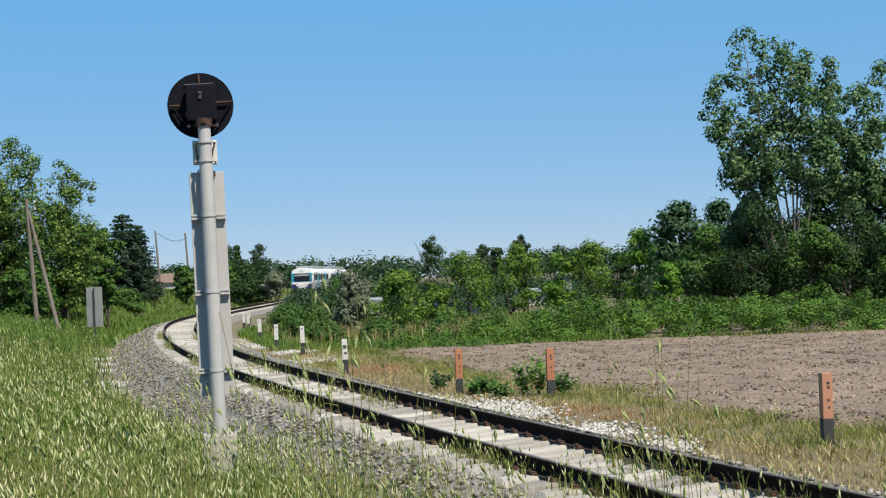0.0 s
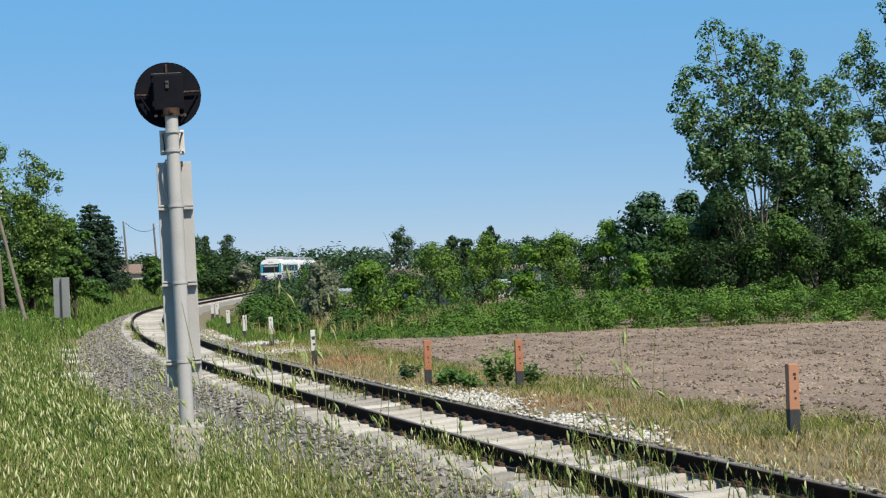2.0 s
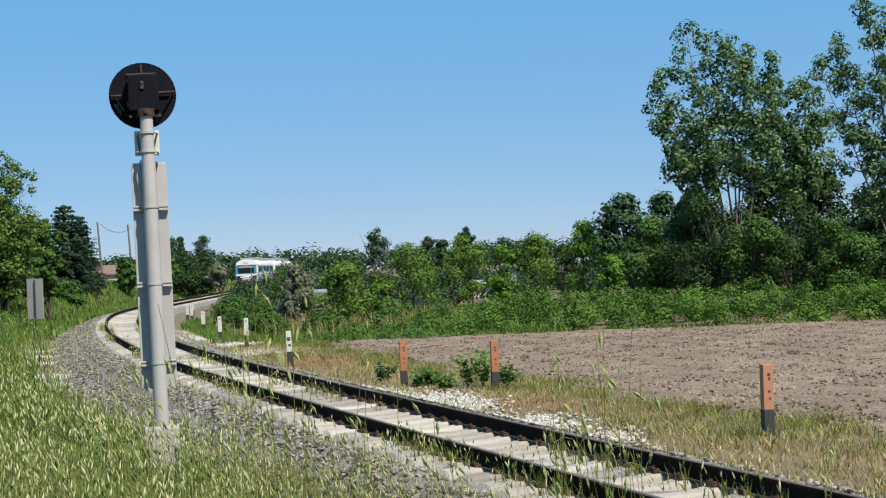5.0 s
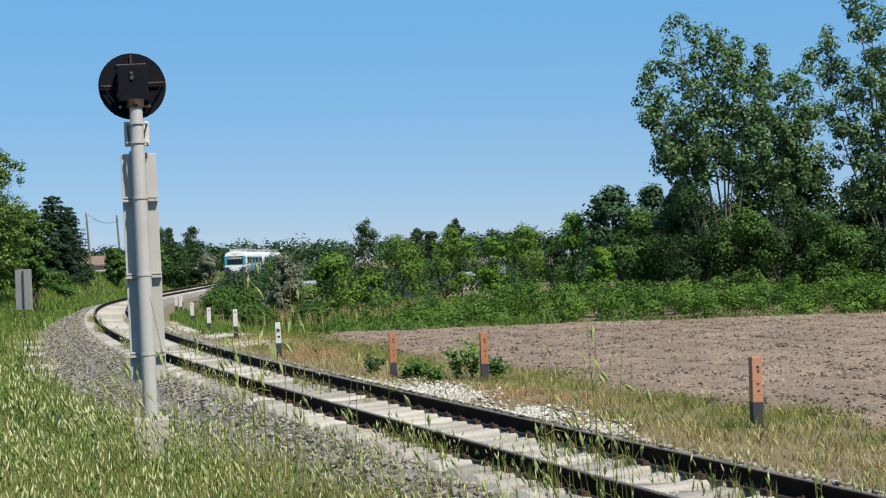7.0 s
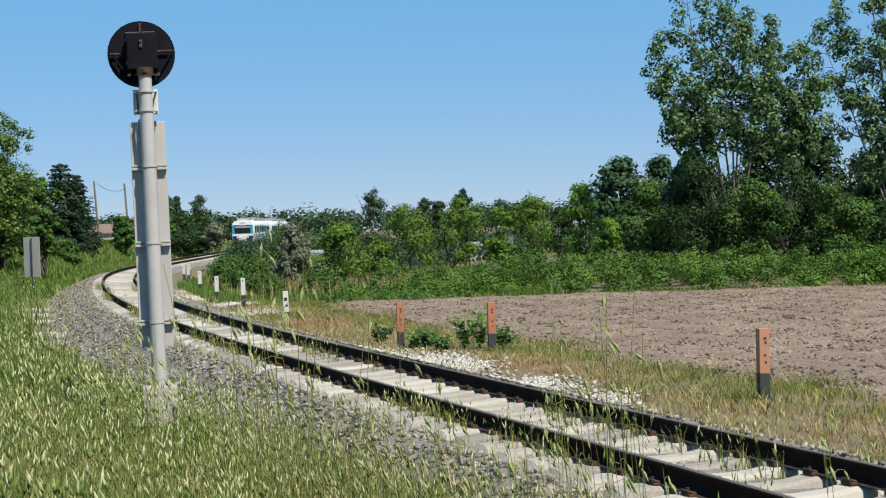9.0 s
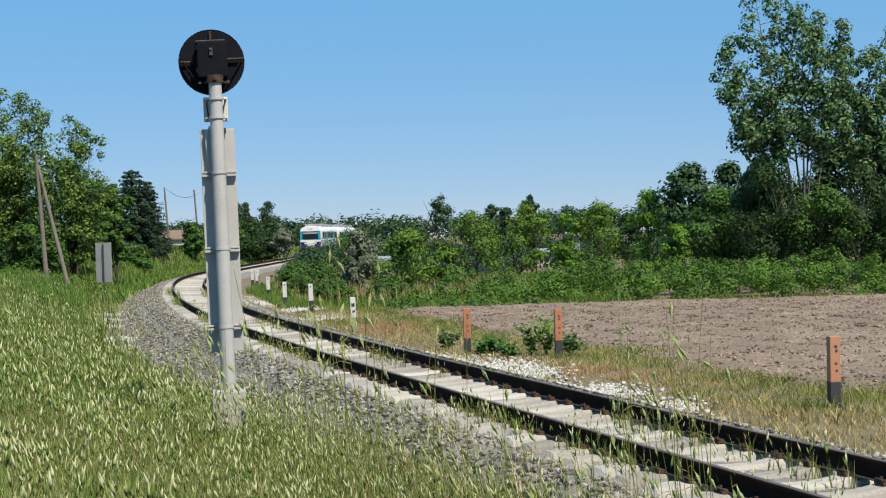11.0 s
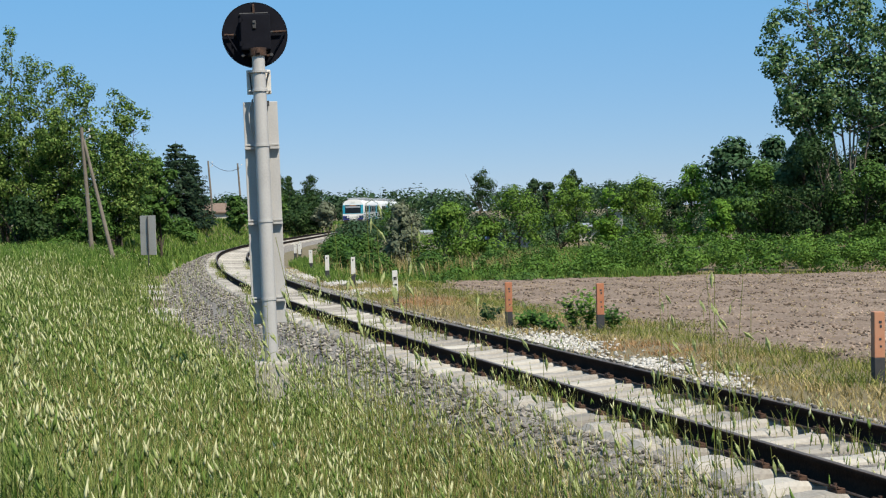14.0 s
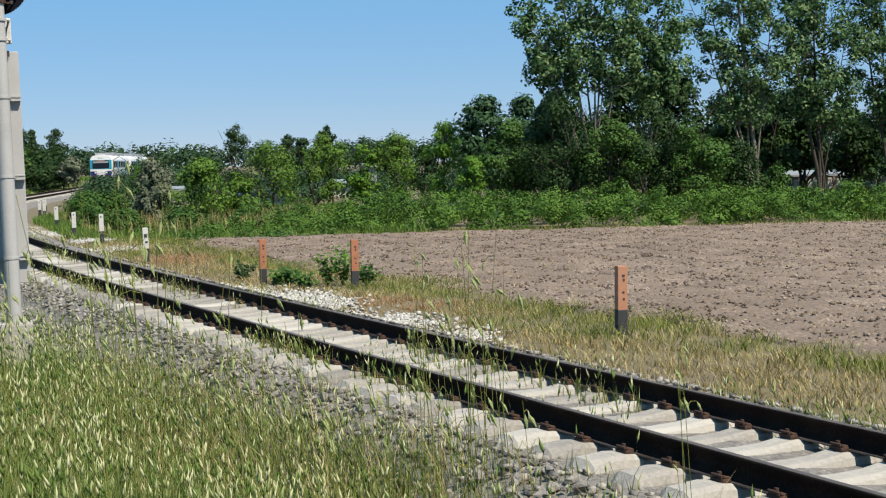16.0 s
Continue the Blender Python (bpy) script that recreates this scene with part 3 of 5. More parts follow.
    for x in (-0.19, -0.11, 0.13, 0.17):
        bm = bmesh.new()
        rod(bm, (x, 0.04, hz - 0.27), (x, 0.12, hz - 0.27), 0.022, 0.022, 8)
        part("bolt", bm, M_RUST if x in (-0.11, 0.13) else M_TAR, sig)
    bm = bmesh.new()
    rod(bm, (0, 0, 4.53), (0, 0, 4.63), 0.105, 0.105, 24)
    box(bm, 0.0, -0.105, 4.58, 0.05, 0.03, 0.05, 0.005)
    part("collar", bm, M_RUST, sig, "rusty collar with flaking pale paint")


build_signal()


# ---- posts beside the track ----
def post(x, y, h, w, upper, lower, split, lean, label, marks):
    z = float(ground_z(x, y)[0])
    d, s = lateral(x, y)
    turn = float(np.interp(s[0], _s, LINE_H)) - radians(14)
    p = empty("marker_post", Matrix.Translation((x, y, z)) @ Matrix.Rotation(turn, 4, "Z") @ Matrix.Rotation(radians(lean), 4, "Y"), label, "marker post", "posts beside the track")
    bm = bmesh.new()
    box(bm, 0, 0, (h * split - 0.2) / 2, w, w, h * split + 0.2, 0.008)
    part("foot", bm, lower, p)
    bm = bmesh.new()
    box(bm, 0, 0, (h + h * split) / 2, w * 0.985, w * 0.985, h * (1 - split), 0.008)
    up = part("upper_section", bm, upper, p)
    for mx, mz, mw, mh in marks:
        bm = bmesh.new()
        box(bm, mx * w, -w * 0.5, mz * h, mw * w, 0.006, mh * h, 0)
        part("painted_mark", bm, M_TAR, up)
    return p


ORANGE = "faded orange and black concrete marker post in dry grass"
WHITE = "white and black concrete marker post beside the track"
NUM = [(0.05, 0.86, 0.28, 0.035), (0.1, 0.80, 0.2, 0.04), (0.05, 0.62, 0.22, 0.03), (0.1, 0.52, 0.2, 0.03)]
for px_, py_, ph, lean in ((4.91, 18.16, 0.93, 0.8), (1.94, 26.49, 0.93, 0.4), (0.21, 27.75, 0.92, 0.2)):
    post(px_, py_, ph, 0.14, M_ORANGE, M_TAR, 0.36, lean, ORANGE, NUM)
for k, (px_, py_, ph) in enumerate(((-2.61, 35.44, 0.90), (-4.69, 45.1, 0.95), (-6.01, 48.89, 0.93), (-7.68, 57.14, 0.92), (-10.1, 70.9, 0.92), (-10.9, 74.8, 0.80), (-11.9, 84.0, 0.8))):
    post(px_, py_, ph, 0.135, M_WHITE, M_TAR, 0.42, -1.0 + 0.7 * (k % 3), WHITE, [(0, 0.78, 0.6, 0.10), (0.1, 0.60, 0.5, 0.06)] if k == 0 else [(0, 0.9, 0.3, 0.05)])


def build_board_sign():
    p = empty("board_sign", pose(-15.85, 62.6, -0.5, 0, 0, -24), "tall sign board greyed as in shade on a thin post", "sign")
    bm = bmesh.new()
    box(bm, -0.02, 0.05, 1.74, 0.88, 0.02, 1.8, 0.006)
    part("board", bm, M_BOARD, p)
    bm = bmesh.new()
    rod(bm, (0, 0, -0.1), (0, 0, 2.6), 0.03, 0.03, 12)
    part("post", bm, M_TAR, p)


build_board_sign()


def utility_pole(x, y, ztop, stay, arms):
    z = float(ground_z(x, y)[0])
    h = ztop - z
    p = empty("utility_pole", pose(x, y, z), "weathered grey wooden utility pole" + (" with a leaning stay pole" if stay else " beyond the bend"), "utility pole", "utility poles")
    bm = bmesh.new()
    rod(bm, (0, 0, -0.3), (-0.3, 0, h), 0.11, 0.075, 14)
    part("pole", bm, M_WOODPOLE, p)
    if stay:
        bm = bmesh.new()
        rod(bm, (1.12, -0.5, -0.3), (-0.22, 0, h - 0.55), 0.10, 0.065, 14)
        part("stay_pole", bm, M_WOODPOLE, p)
    for k in range(arms):
        bm = bmesh.new()
        rod(bm, (-0.12, 0.1, h - 0.2 - 0.3 * k), (-0.12 + 0.16, 0.1, h - 0.16 - 0.3 * k), 0.012, 0.012, 6)
        rod(bm, (0.04, 0.1, h - 0.16 - 0.3 * k), (0.04, 0.1, h - 0.05 - 0.3 * k), 0.035, 0.025, 8)
        part("insulator", bm, M_WHITE, p)


utility_pole(-18.25, 62.0, 6.2, True, 2)
utility_pole(-24.55, 120.0, 6.9, False, 2)
utility_pole(-22.9, 125.0, 6.8, False, 1)


def wire(a, b, sag):
    cur = bpy.data.curves.new("overhead_wire", "CURVE")
    cur.dimensions, cur.bevel_depth = "3D", 0.018
    sp = cur.splines.new("POLY")
    sp.points.add(12)
    for i, p in enumerate(sp.points):
        t = i / 12
        v = Vector(a).lerp(Vector(b), t)
        p.co = (v.x, v.y, v.z - sag * 4 * t * (1 - t), 1)
    ob = new("overhead_wire", cur)
    cur.materials.append(M_TAR)
    tagged(ob, "thin dark overhead wire sagging between two poles", "wire")


wire((-24.65, 120, 6.75), (-23.0, 125, 6.4), 0.5)


# ---- trees and bushes ----
def plant(kind, name, label, x, y, top, rx, low, leaf, bark, n, size, seed, stems=1, clumps=40, shape="round", base=None, lean=(0, 0), fill=0.30, squash=0.85):
    """A tree or bush: stems with limbs and a crown of leaf clumps. top: height of its tip in the world; low: where the crown starts."""
    rng = np.random.default_rng(seed)
    z0 = float(ground_z(x, y)[0]) if base is None else base
    H = top - z0
    crown_h = top - low
    t = rng.uniform(0.02, 1, clumps)
    if shape == "poplar":
        prof = np.interp(t, [0, 0.2, 0.45, 0.7, 0.88, 1.0], [0.6, 0.85, 1.0, 0.95, 0.7, 0.35])
    elif shape == "cone":
        prof = (1.02 - t) ** 0.75
    elif shape == "bush":
        prof = np.sqrt(np.clip(1 - t ** 2.2, 0.05, 1))
    else:
        prof = np.sqrt(np.clip(1 - (2 * t - 0.85) ** 2 / 1.35, 0.08, 1))
    a = rng.uniform(0, 2 * np.pi, clumps)
    rad = rx * prof * rng.uniform(0.15, 1.0, clumps) ** 0.6
    rr = rx * fill * rng.uniform(0.6, 1.35, clumps)
    if shape == "cone":
        rr = rx * fill * (0.35 + 0.75 * (1 - t)) * rng.uniform(0.7, 1.2, clumps)
    rad = np.maximum(rad - rr * 0.6, 0)
    C = np.stack([x + rad * np.cos(a) + lean[0] * t, y + rad * np.sin(a) + lean[1] * t, low + crown_h * t - rr * 0.6 * t], -1)
    thing = empty(name, Matrix.Translation((x, y, z0)), label, kind, "")
    lines = []
    for k in range(stems):
        ox, oy = (0, 0) if stems == 1 else rng.normal(0, rx * 0.12, 2)
        tx, ty = (0, 0) if stems == 1 else rng.normal(0, rx * 0.42, 2)
        q = np.linspace(0, 1, 7)
        reach = 0.93 if k == 0 else rng.uniform(0.65, 0.9)
        pts = np.stack([x + ox + (tx + lean[0]) * q ** 1.3 + rng.normal(0, 0.02, 7) * H * 0.3 * q, y + oy + (ty + lean[1]) * q ** 1.3, z0 - 0.1 + (H * reach + 0.1) * q], -1)
        r0 = max(0.018 * H, 0.02) * (1.0 if stems == 1 else 0.75)
        lines.append((pts, r0 * (1 - 0.88 * q)))
    for c in C[rng.permutation(clumps)[:min(clumps, 22)]]:
        stem, _ = lines[rng.integers(0, stems)]
        lo_i = np.clip((c[2] - z0) / H - rng.uniform(0.12, 0.3), 0.08, 0.85)
        st = np.array([np.interp(lo_i, np.linspace(0, 1, 7), stem[:, i]) for i in range(3)])
        mid = (st + c) / 2 + np.array([0, 0, 0.06 * np.linalg.norm(c - st)])
        r = max(0.0075 * H * (1 - lo_i * 0.6), 0.01)
        lines.append((np.stack([st, mid, c]), np.array([r, r * 0.65, r * 0.2])))
    V, Q = tubes(lines, 6)
    off = np.array([x, y, z0])
    tr = np_mesh("trunk", V - off, Q, None, bark, True)
    tr.parent = thing
    V, Q = clump_leaves(rng, C, rr, n, size, squash)
    V[:, 2] = np.maximum(V[:, 2], z0 + 0.02)
    cr = np_mesh("crown", V - off, Q, None, leaf)
    cr.parent = thing
    return thing


def branchy(name, label, x, y, low, leaf, bark, leaves, size, seed, lobes, clump=0.42, limbs=26):
    """An airy tree: stems fan out from the foot, one to each lobe (dx, dy, tip height, reach), with limbs that end in small leaf clumps."""
    rng = np.random.default_rng(seed)
    z0 = float(ground_z(x, y)[0])
    thing = empty(name, Matrix.Translation((x, y, z0)), label, "tree", "")
    lines, C, Rr = [], [], []
    q = np.linspace(0, 1, 8)
    for dx, dy, tip, reach in lobes:
        H = tip - z0
        fork = np.clip((low - z0) / H * 0.3, 0.03, 0.6)
        g = np.clip((q - fork) / (1 - fork), 0, 1)
        stem = np.column_stack([dx * (0.08 * q + 0.92 * g ** 0.95) + 0.10 * rng.normal() + rng.normal(0, 0.06, 8) * g, dy * (0.08 * q + 0.92 * g) + rng.normal(0, 0.06, 8) * g, -0.1 + (H * 0.97 + 0.1) * q])
        lines.append((stem, (0.0085 if not C else 0.0055) * H * (1 - 0.88 * q)))
        first = np.clip((low - z0) / H, 0.05, 0.8)
        for k in range(limbs):
            u = first + (1 - first) * ((k + rng.uniform(0, 1)) / limbs) ** 0.9
            v = (u - first) / (1 - first)
            a = np.array([np.interp(u, q, stem[:, c]) for c in range(3)])
            far = reach * np.interp(v, [0, 0.2, 0.5, 0.8, 1], [0.75, 1.0, 1.0, 0.66, 0.2]) * rng.uniform(0.4, 1.1)
            w = rng.uniform(0, 6.28)
            e = a + np.array([math.cos(w) * far, math.sin(w) * far, far * rng.uniform(0.25, 0.75)])
            e[2] = min(e[2], H - 0.1)
            m = (a + e) / 2 + np.array([0, 0, -0.05 * far])
            r = 0.0055 * H * (1 - 0.75 * u)
            lines.append((np.stack([a, m, e]), np.array([r, r * 0.6, r * 0.15])))
            for f in (1.0, 0.55):
                if f == 1.0 or far > 0.9:
                    C.append(a + (e - a) * f + rng.normal(0, 0.12, 3))
                    Rr.append(clump * rng.uniform(0.6, 1.3) * (1.0 if f == 1.0 else 0.8))
        C.append(np.array([dx, dy, H - clump * 0.5]))
        Rr.append(clump * 0.8)
    V, Q = tubes(lines, 6)
    tr = np_mesh("trunk", V, Q, None, bark, True)
    tr.parent = thing
    V, Q = clump_leaves(rng, np.array(C), np.array(Rr), leaves, size, 0.9, 0)
    cr = np_mesh("crown", V, Q, None, leaf)
    cr.parent = thing
    return thing


POP = "tall poplar with pale branches and small glossy green leaves"
branchy("poplar_tree", POP, 15.7, 62, 4.8, L_POPLAR, M_BARK, 16500, 0.165, 11, ((-1.9, 0.0, 12.5, 1.3), (-0.9, 0.5, 12.1, 1.3), (0.1, -0.4, 11.8, 1.3), (1.0, 0.5, 11.5, 1.2), (1.8, -0.3, 11.0, 1.3), (-3.0, 0.3, 10.5, 1.25), (-2.9, -0.5, 8.7, 1.3), (-2.2, 0.4, 7.0, 1.6), (0.7, -0.6, 8.6, 1.4)), 0.46, 26)
branchy("poplar_tree", POP, 18.4, 63, 4.2, L_POPLAR, M_BARK, 9500, 0.165, 12, ((0.9, 0.0, 9.9, 1.25), (-0.2, 0.4, 10.0, 1.1), (1.5, -0.4, 8.2, 1.2), (0.2, -0.4, 7.4, 1.3)), 0.45, 24)
branchy("poplar_tree", POP, 24.3, 64.5, 3.4, L_POPLAR, M_BARK, 14500, 0.16, 13, ((-1.5, 0.0, 14.2, 1.4), (-0.2, 0.6, 13.4, 1.4), (-3.6, 0.2, 11.1, 1.25), (-2.6, 0.4, 12.2, 1.3), (0.9, -0.3, 11.0, 1.4)), 0.46, 25)
branchy("poplar_tree", POP, 28.4, 66, 3.0, L_POPLAR, M_BARKDARK, 14000, 0.17, 15, ((-2.0, 0.4, 11.5, 1.2), (-0.6, 0.0, 13.8, 1.5), (0.7, 0.5, 12.6, 1.5), (-1.4, -0.3, 10.0, 1.4), (1.4, -0.3, 9.0, 1.4)), 0.5, 24)
branchy("poplar_tree", POP, 32.0, 66, 3.0, L_POPLAR, M_BARKDARK, 14000, 0.17, 16, ((-1.5, 0.4, 10.5, 1.3), (2.4, 0.2, 11.4, 1.3), (0.9, 0.0, 13.0, 1.5), (-0.5, 0.5, 12.2, 1.4), (1.6, -0.3, 9.6, 1.4)), 0.5, 26)
branchy("poplar_tree", POP, 35.8, 68, 2.6, L_POPLAR, M_BARK, 11000, 0.18, 17, ((-0.3, 0.0, 12.5, 1.5), (0.9, 0.4, 11.2, 1.4), (-1.2, 0.0, 9.0, 1.4)), 0.5, 24)
DARK = "dark green broadleaf tree behind the hedge"
for i, (x, y, top, rx) in enumerate(((13.2, 76, 5.5, 2.4), (15.4, 77, 5.5, 2.2), (15.0, 67, 5.3, 1.7), (18.0, 76, 5.2, 2.4), (21.5, 77, 6.6, 2.8), (25.5, 80, 6.9, 3.0), (30.0, 84, 6.0, 3.0), (36.0, 92, 6.0, 3.4), (27.6, 73, 6.2, 2.5), (31.2, 75, 6.0, 2.5), (35.0, 77, 5.6, 2.5), (39.0, 78, 5.6, 2.5))):
    plant("tree", "broadleaf_tree", DARK if i > 2 else "bluish green broadleaf tree behind the hedge", x, y, top, rx, 0.4, L_DARK if i > 2 else L_BLUISH, M_BARKDARK, 7000, 0.23, 30 + i, 2, 42, "round", fill=0.32)
for i, (x, y, top, rx, m, lab) in enumerate((
        (11.5, 60.5, 3.55, 1.75, L_MID, "dense leafy green tree behind the hedge"), (9.4, 66, 3.85, 1.35, L_BRIGHT, "bright fresh green young tree behind the hedge"),
        (9.55, 59.5, 2.35, 0.95, L_BRIGHT, "bright lime green bush behind the hedge"), (13.6, 59.5, 4.7, 2.3, L_DARK, "dense dark green tree, leaves darkened for the shade under the poplars"),
        (15.7, 59.0, 3.5, 1.9, L_MID, "leafy green bush under the poplars"), (17.6, 60.0, 4.5, 2.2, L_DARK, "dense dark green tree, leaves darkened for the shade under the poplars"),
        (19.4, 59.0, 3.5, 1.9, L_MID, "leafy green bush under the poplars"), (21.6, 60.5, 2.7, 1.9, L_DARK, "leafy green bush under the poplars"), (24.0, 61, 1.4, 1.3, L_MID, "low leafy green bush under the poplars"),
        (7.9, 74, 3.6, 1.75, L_FRUIT, "rounded green fruit tree"), (6.05, 74, 3.05, 1.15, L_BRIGHT, "small bright green fruit tree"), (3.95, 74, 3.65, 1.7, L_FRUIT, "rounded bright green fruit tree"),
        (1.1, 74, 3.3, 1.95, L_FRUIT, "rounded green fruit tree"), (-0.75, 95, 4.8, 1.5, L_DARK, "dark green upright tree"), (10.5, 84, 3.0, 1.4, L_DARK, "dark green tree in the distance"),
        (-2.0, 60, 2.3, 1.8, L_FRUIT, "bright green bush beyond the field corner"), (-4.1, 60, 2.45, 1.2, L_GREY, "greyish green half-dry willow bush"), (-0.6, 62, 1.7, 1.3, L_FRUIT, "bright green bush beyond the field corner"),
        (-4.6, 52.5, 0.5, 1.0, L_MID, "low green bramble bush"), (-6.0, 55.5, 0.55, 1.1, L_MID, "low green bramble bush"), (-2.6, 53.0, 0.5, 1.0, L_MID, "low green bramble bush"), (-7.2, 60.5, 0.65, 1.1, L_MID, "low green bramble bush"),
        (-6.0, 63, 0.95, 1.3, L_MID, "green bush beside the bend"), (-8.0, 72, 0.8, 1.6, L_MID, "green bush beside the bend"), (-4.6, 72, 2.4, 1.6, L_GREY, "grey green willow bush"), (-9.4, 84, 0.7, 1.7, L_MID, "green bush beside the bend"),
        (-10.5, 95, 0.7, 1.7, L_MID, "green bush beside the bend"), (-6.5, 92, 2.8, 1.9, L_MID, "green bush in the distance"), (-2.5, 86, 2.6, 1.6, L_MID, "green bush in the distance"))):
    plant("bush" if top < 2.6 else "tree", "bush" if top < 2.6 else "small_tree", lab, x, y, top, rx, -0.3 if top < 2.6 else 0.1, m, M_BARKDARK, (7000 if 58.9 < y < 61 and x > 11 else 4000) if y > 56 else 5000, 0.125 if y > 56 else 0.095, 60 + i, 2, 30, "bush" if top < 2.6 else "round", base=-0.52, fill=0.34)
LEFT = "broadleaf tree with yellowish green leaves and see-through crown"
branchy("broadleaf_tree", LEFT, -22.6, 70, 1.8, L_OLIVE, M_BARKDARK, 19000, 0.135, 100, ((1.6, 0.3, 9.5, 1.2), (-1.0, 0.3, 9.6, 1.2), (-0.2, 0.0, 10.1, 1.3), (0.9, 0.4, 9.9, 1.3), (2.2, 0.0, 8.9, 1.4), (-1.6, -0.3, 8.4, 1.5), (0.6, -0.8, 6.8, 1.7), (2.6, -0.4, 6.4, 1.4)), 0.44, 22)
branchy("broadleaf_tree", LEFT, -18.7, 68, 1.2, L_OLIVE, M_BARKDARK, 13000, 0.13, 101, ((0.6, 0.3, 7.9, 1.0), (-0.1, 0.0, 8.5, 1.1), (1.1, 0.2, 7.5, 1.1), (-1.2, 0.2, 6.8, 1.3), (1.6, -0.3, 5.2, 1.2), (0.2, -0.5, 5.0, 1.4)), 0.42, 20)
branchy("broadleaf_tree", LEFT, -25.4, 71, 1.8, L_OLIVE, M_BARKDARK, 14500, 0.135, 102, ((0.6, 0.0, 12.1, 0.8), (1.2, 0.3, 10.6, 1.1), (-0.6, 0.3, 10.9, 1.3), (-1.6, -0.3, 9.4, 1.5), (1.2, -0.5, 8.0, 1.5), (-0.3, -0.9, 6.6, 1.6)), 0.44, 24)
branchy("broadleaf_tree", LEFT, -29.4, 72, 1.6, L_OLIVE, M_BARKDARK, 12000, 0.17, 105, ((0.3, 0.0, 11.6, 1.4), (-1.2, 0.3, 10.0, 1.5), (1.4, -0.3, 9.0, 1.5), (0.0, -0.8, 6.8, 1.7)), 0.5, 24)
for i, (x, y, top, rx, low) in enumerate(((-20.3, 73, 6.8, 2.6, 0.8), (-18.9, 77, 5.6, 1.5, 1.0), (-24.2, 75, 7.2, 3.2, 0.6), (-28.5, 76, 7.4, 3.2, 0.6))):
    plant("tree", "broadleaf_tree", "leafy green tree behind the airy ones", x, y, top, rx, low, L_MID, M_BARKDARK, 9000, 0.17, 110 + i, 2, 60, "round", fill=0.27)
# bushes 1 and 3 take the dark leaf colour with shade painted in
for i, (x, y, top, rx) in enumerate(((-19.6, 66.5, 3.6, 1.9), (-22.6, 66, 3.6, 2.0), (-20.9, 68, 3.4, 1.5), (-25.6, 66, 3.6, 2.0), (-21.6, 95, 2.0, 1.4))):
    plant("bush", "bush", "bush under the trees, its shade put into the dark green leaves" if i in (1, 3) else "leafy green bush at the edge of the trees", x, y, top, rx, 0.3, L_DARK if i in (1, 3) else L_MID, M_BARKDARK, 4200, 0.16, 120 + i, 3, 30, "bush", fill=0.34)
CON = "dark blue green conifer with a pointed top"


def conifer(x, y, top, rx, seed, levels=22):
    """A pointed conifer: whorls of boughs that droop and turn up at the tips, thick with needles."""
    rng = np.random.default_rng(seed)
    z0 = float(ground_z(x, y)[0])
    H = top - z0
    thing = empty("conifer", Matrix.Translation((x, y, z0)), CON, "tree", "")
    lines = [(np.column_stack([np.zeros(6), np.zeros(6), H * np.linspace(-0.02, 0.98, 6)]), 0.02 * H * (1 - 0.92 * np.linspace(0, 1, 6)))]
    P, N = [], []
    for k in range(levels):
        t = (k + rng.uniform(-0.2, 0.2)) / levels
        z = H * (0.06 + 0.92 * t)
        for a in rng.uniform(0, 6.28) + np.arange(9) * 0.698 + rng.normal(0, 0.12, 9):
            reach = rx * (1.0 - t) ** 0.66 * rng.uniform(0.7, 1.12) + 0.12
            q = np.linspace(0, 1, 5)
            drop = reach * (-0.42 * q + 0.24 * q ** 2)
            pts = np.column_stack([np.cos(a) * reach * q, np.sin(a) * reach * q, z + drop])
            lines.append((pts, 0.012 * reach * (1.05 - q)))
            m = int(12 + 32 * reach / rx)
            u = rng.uniform(0.12, 1.0, m) ** 0.7
            c = np.column_stack([np.interp(u, q, pts[:, i]) for i in range(3)])
            c += rng.normal(0, 1, (m, 3)) * (0.07 + 0.10 * reach * (1.1 - u))[:, None] * np.array([1, 1, 0.5])
            P.append(c)
            N.append(np.tile([np.cos(a) * 0.5, np.sin(a) * 0.5, 0.7], (m, 1)))
    V, Q = tubes(lines, 5)
    np_mesh("trunk", V, Q, None, M_BARKDARK, True).parent = thing
    V, Q = leaf_cards(rng, np.concatenate(P), np.concatenate(N), 0.26, 0.6)
    np_mesh("crown", V, Q, None, L_CONIFER).parent = thing


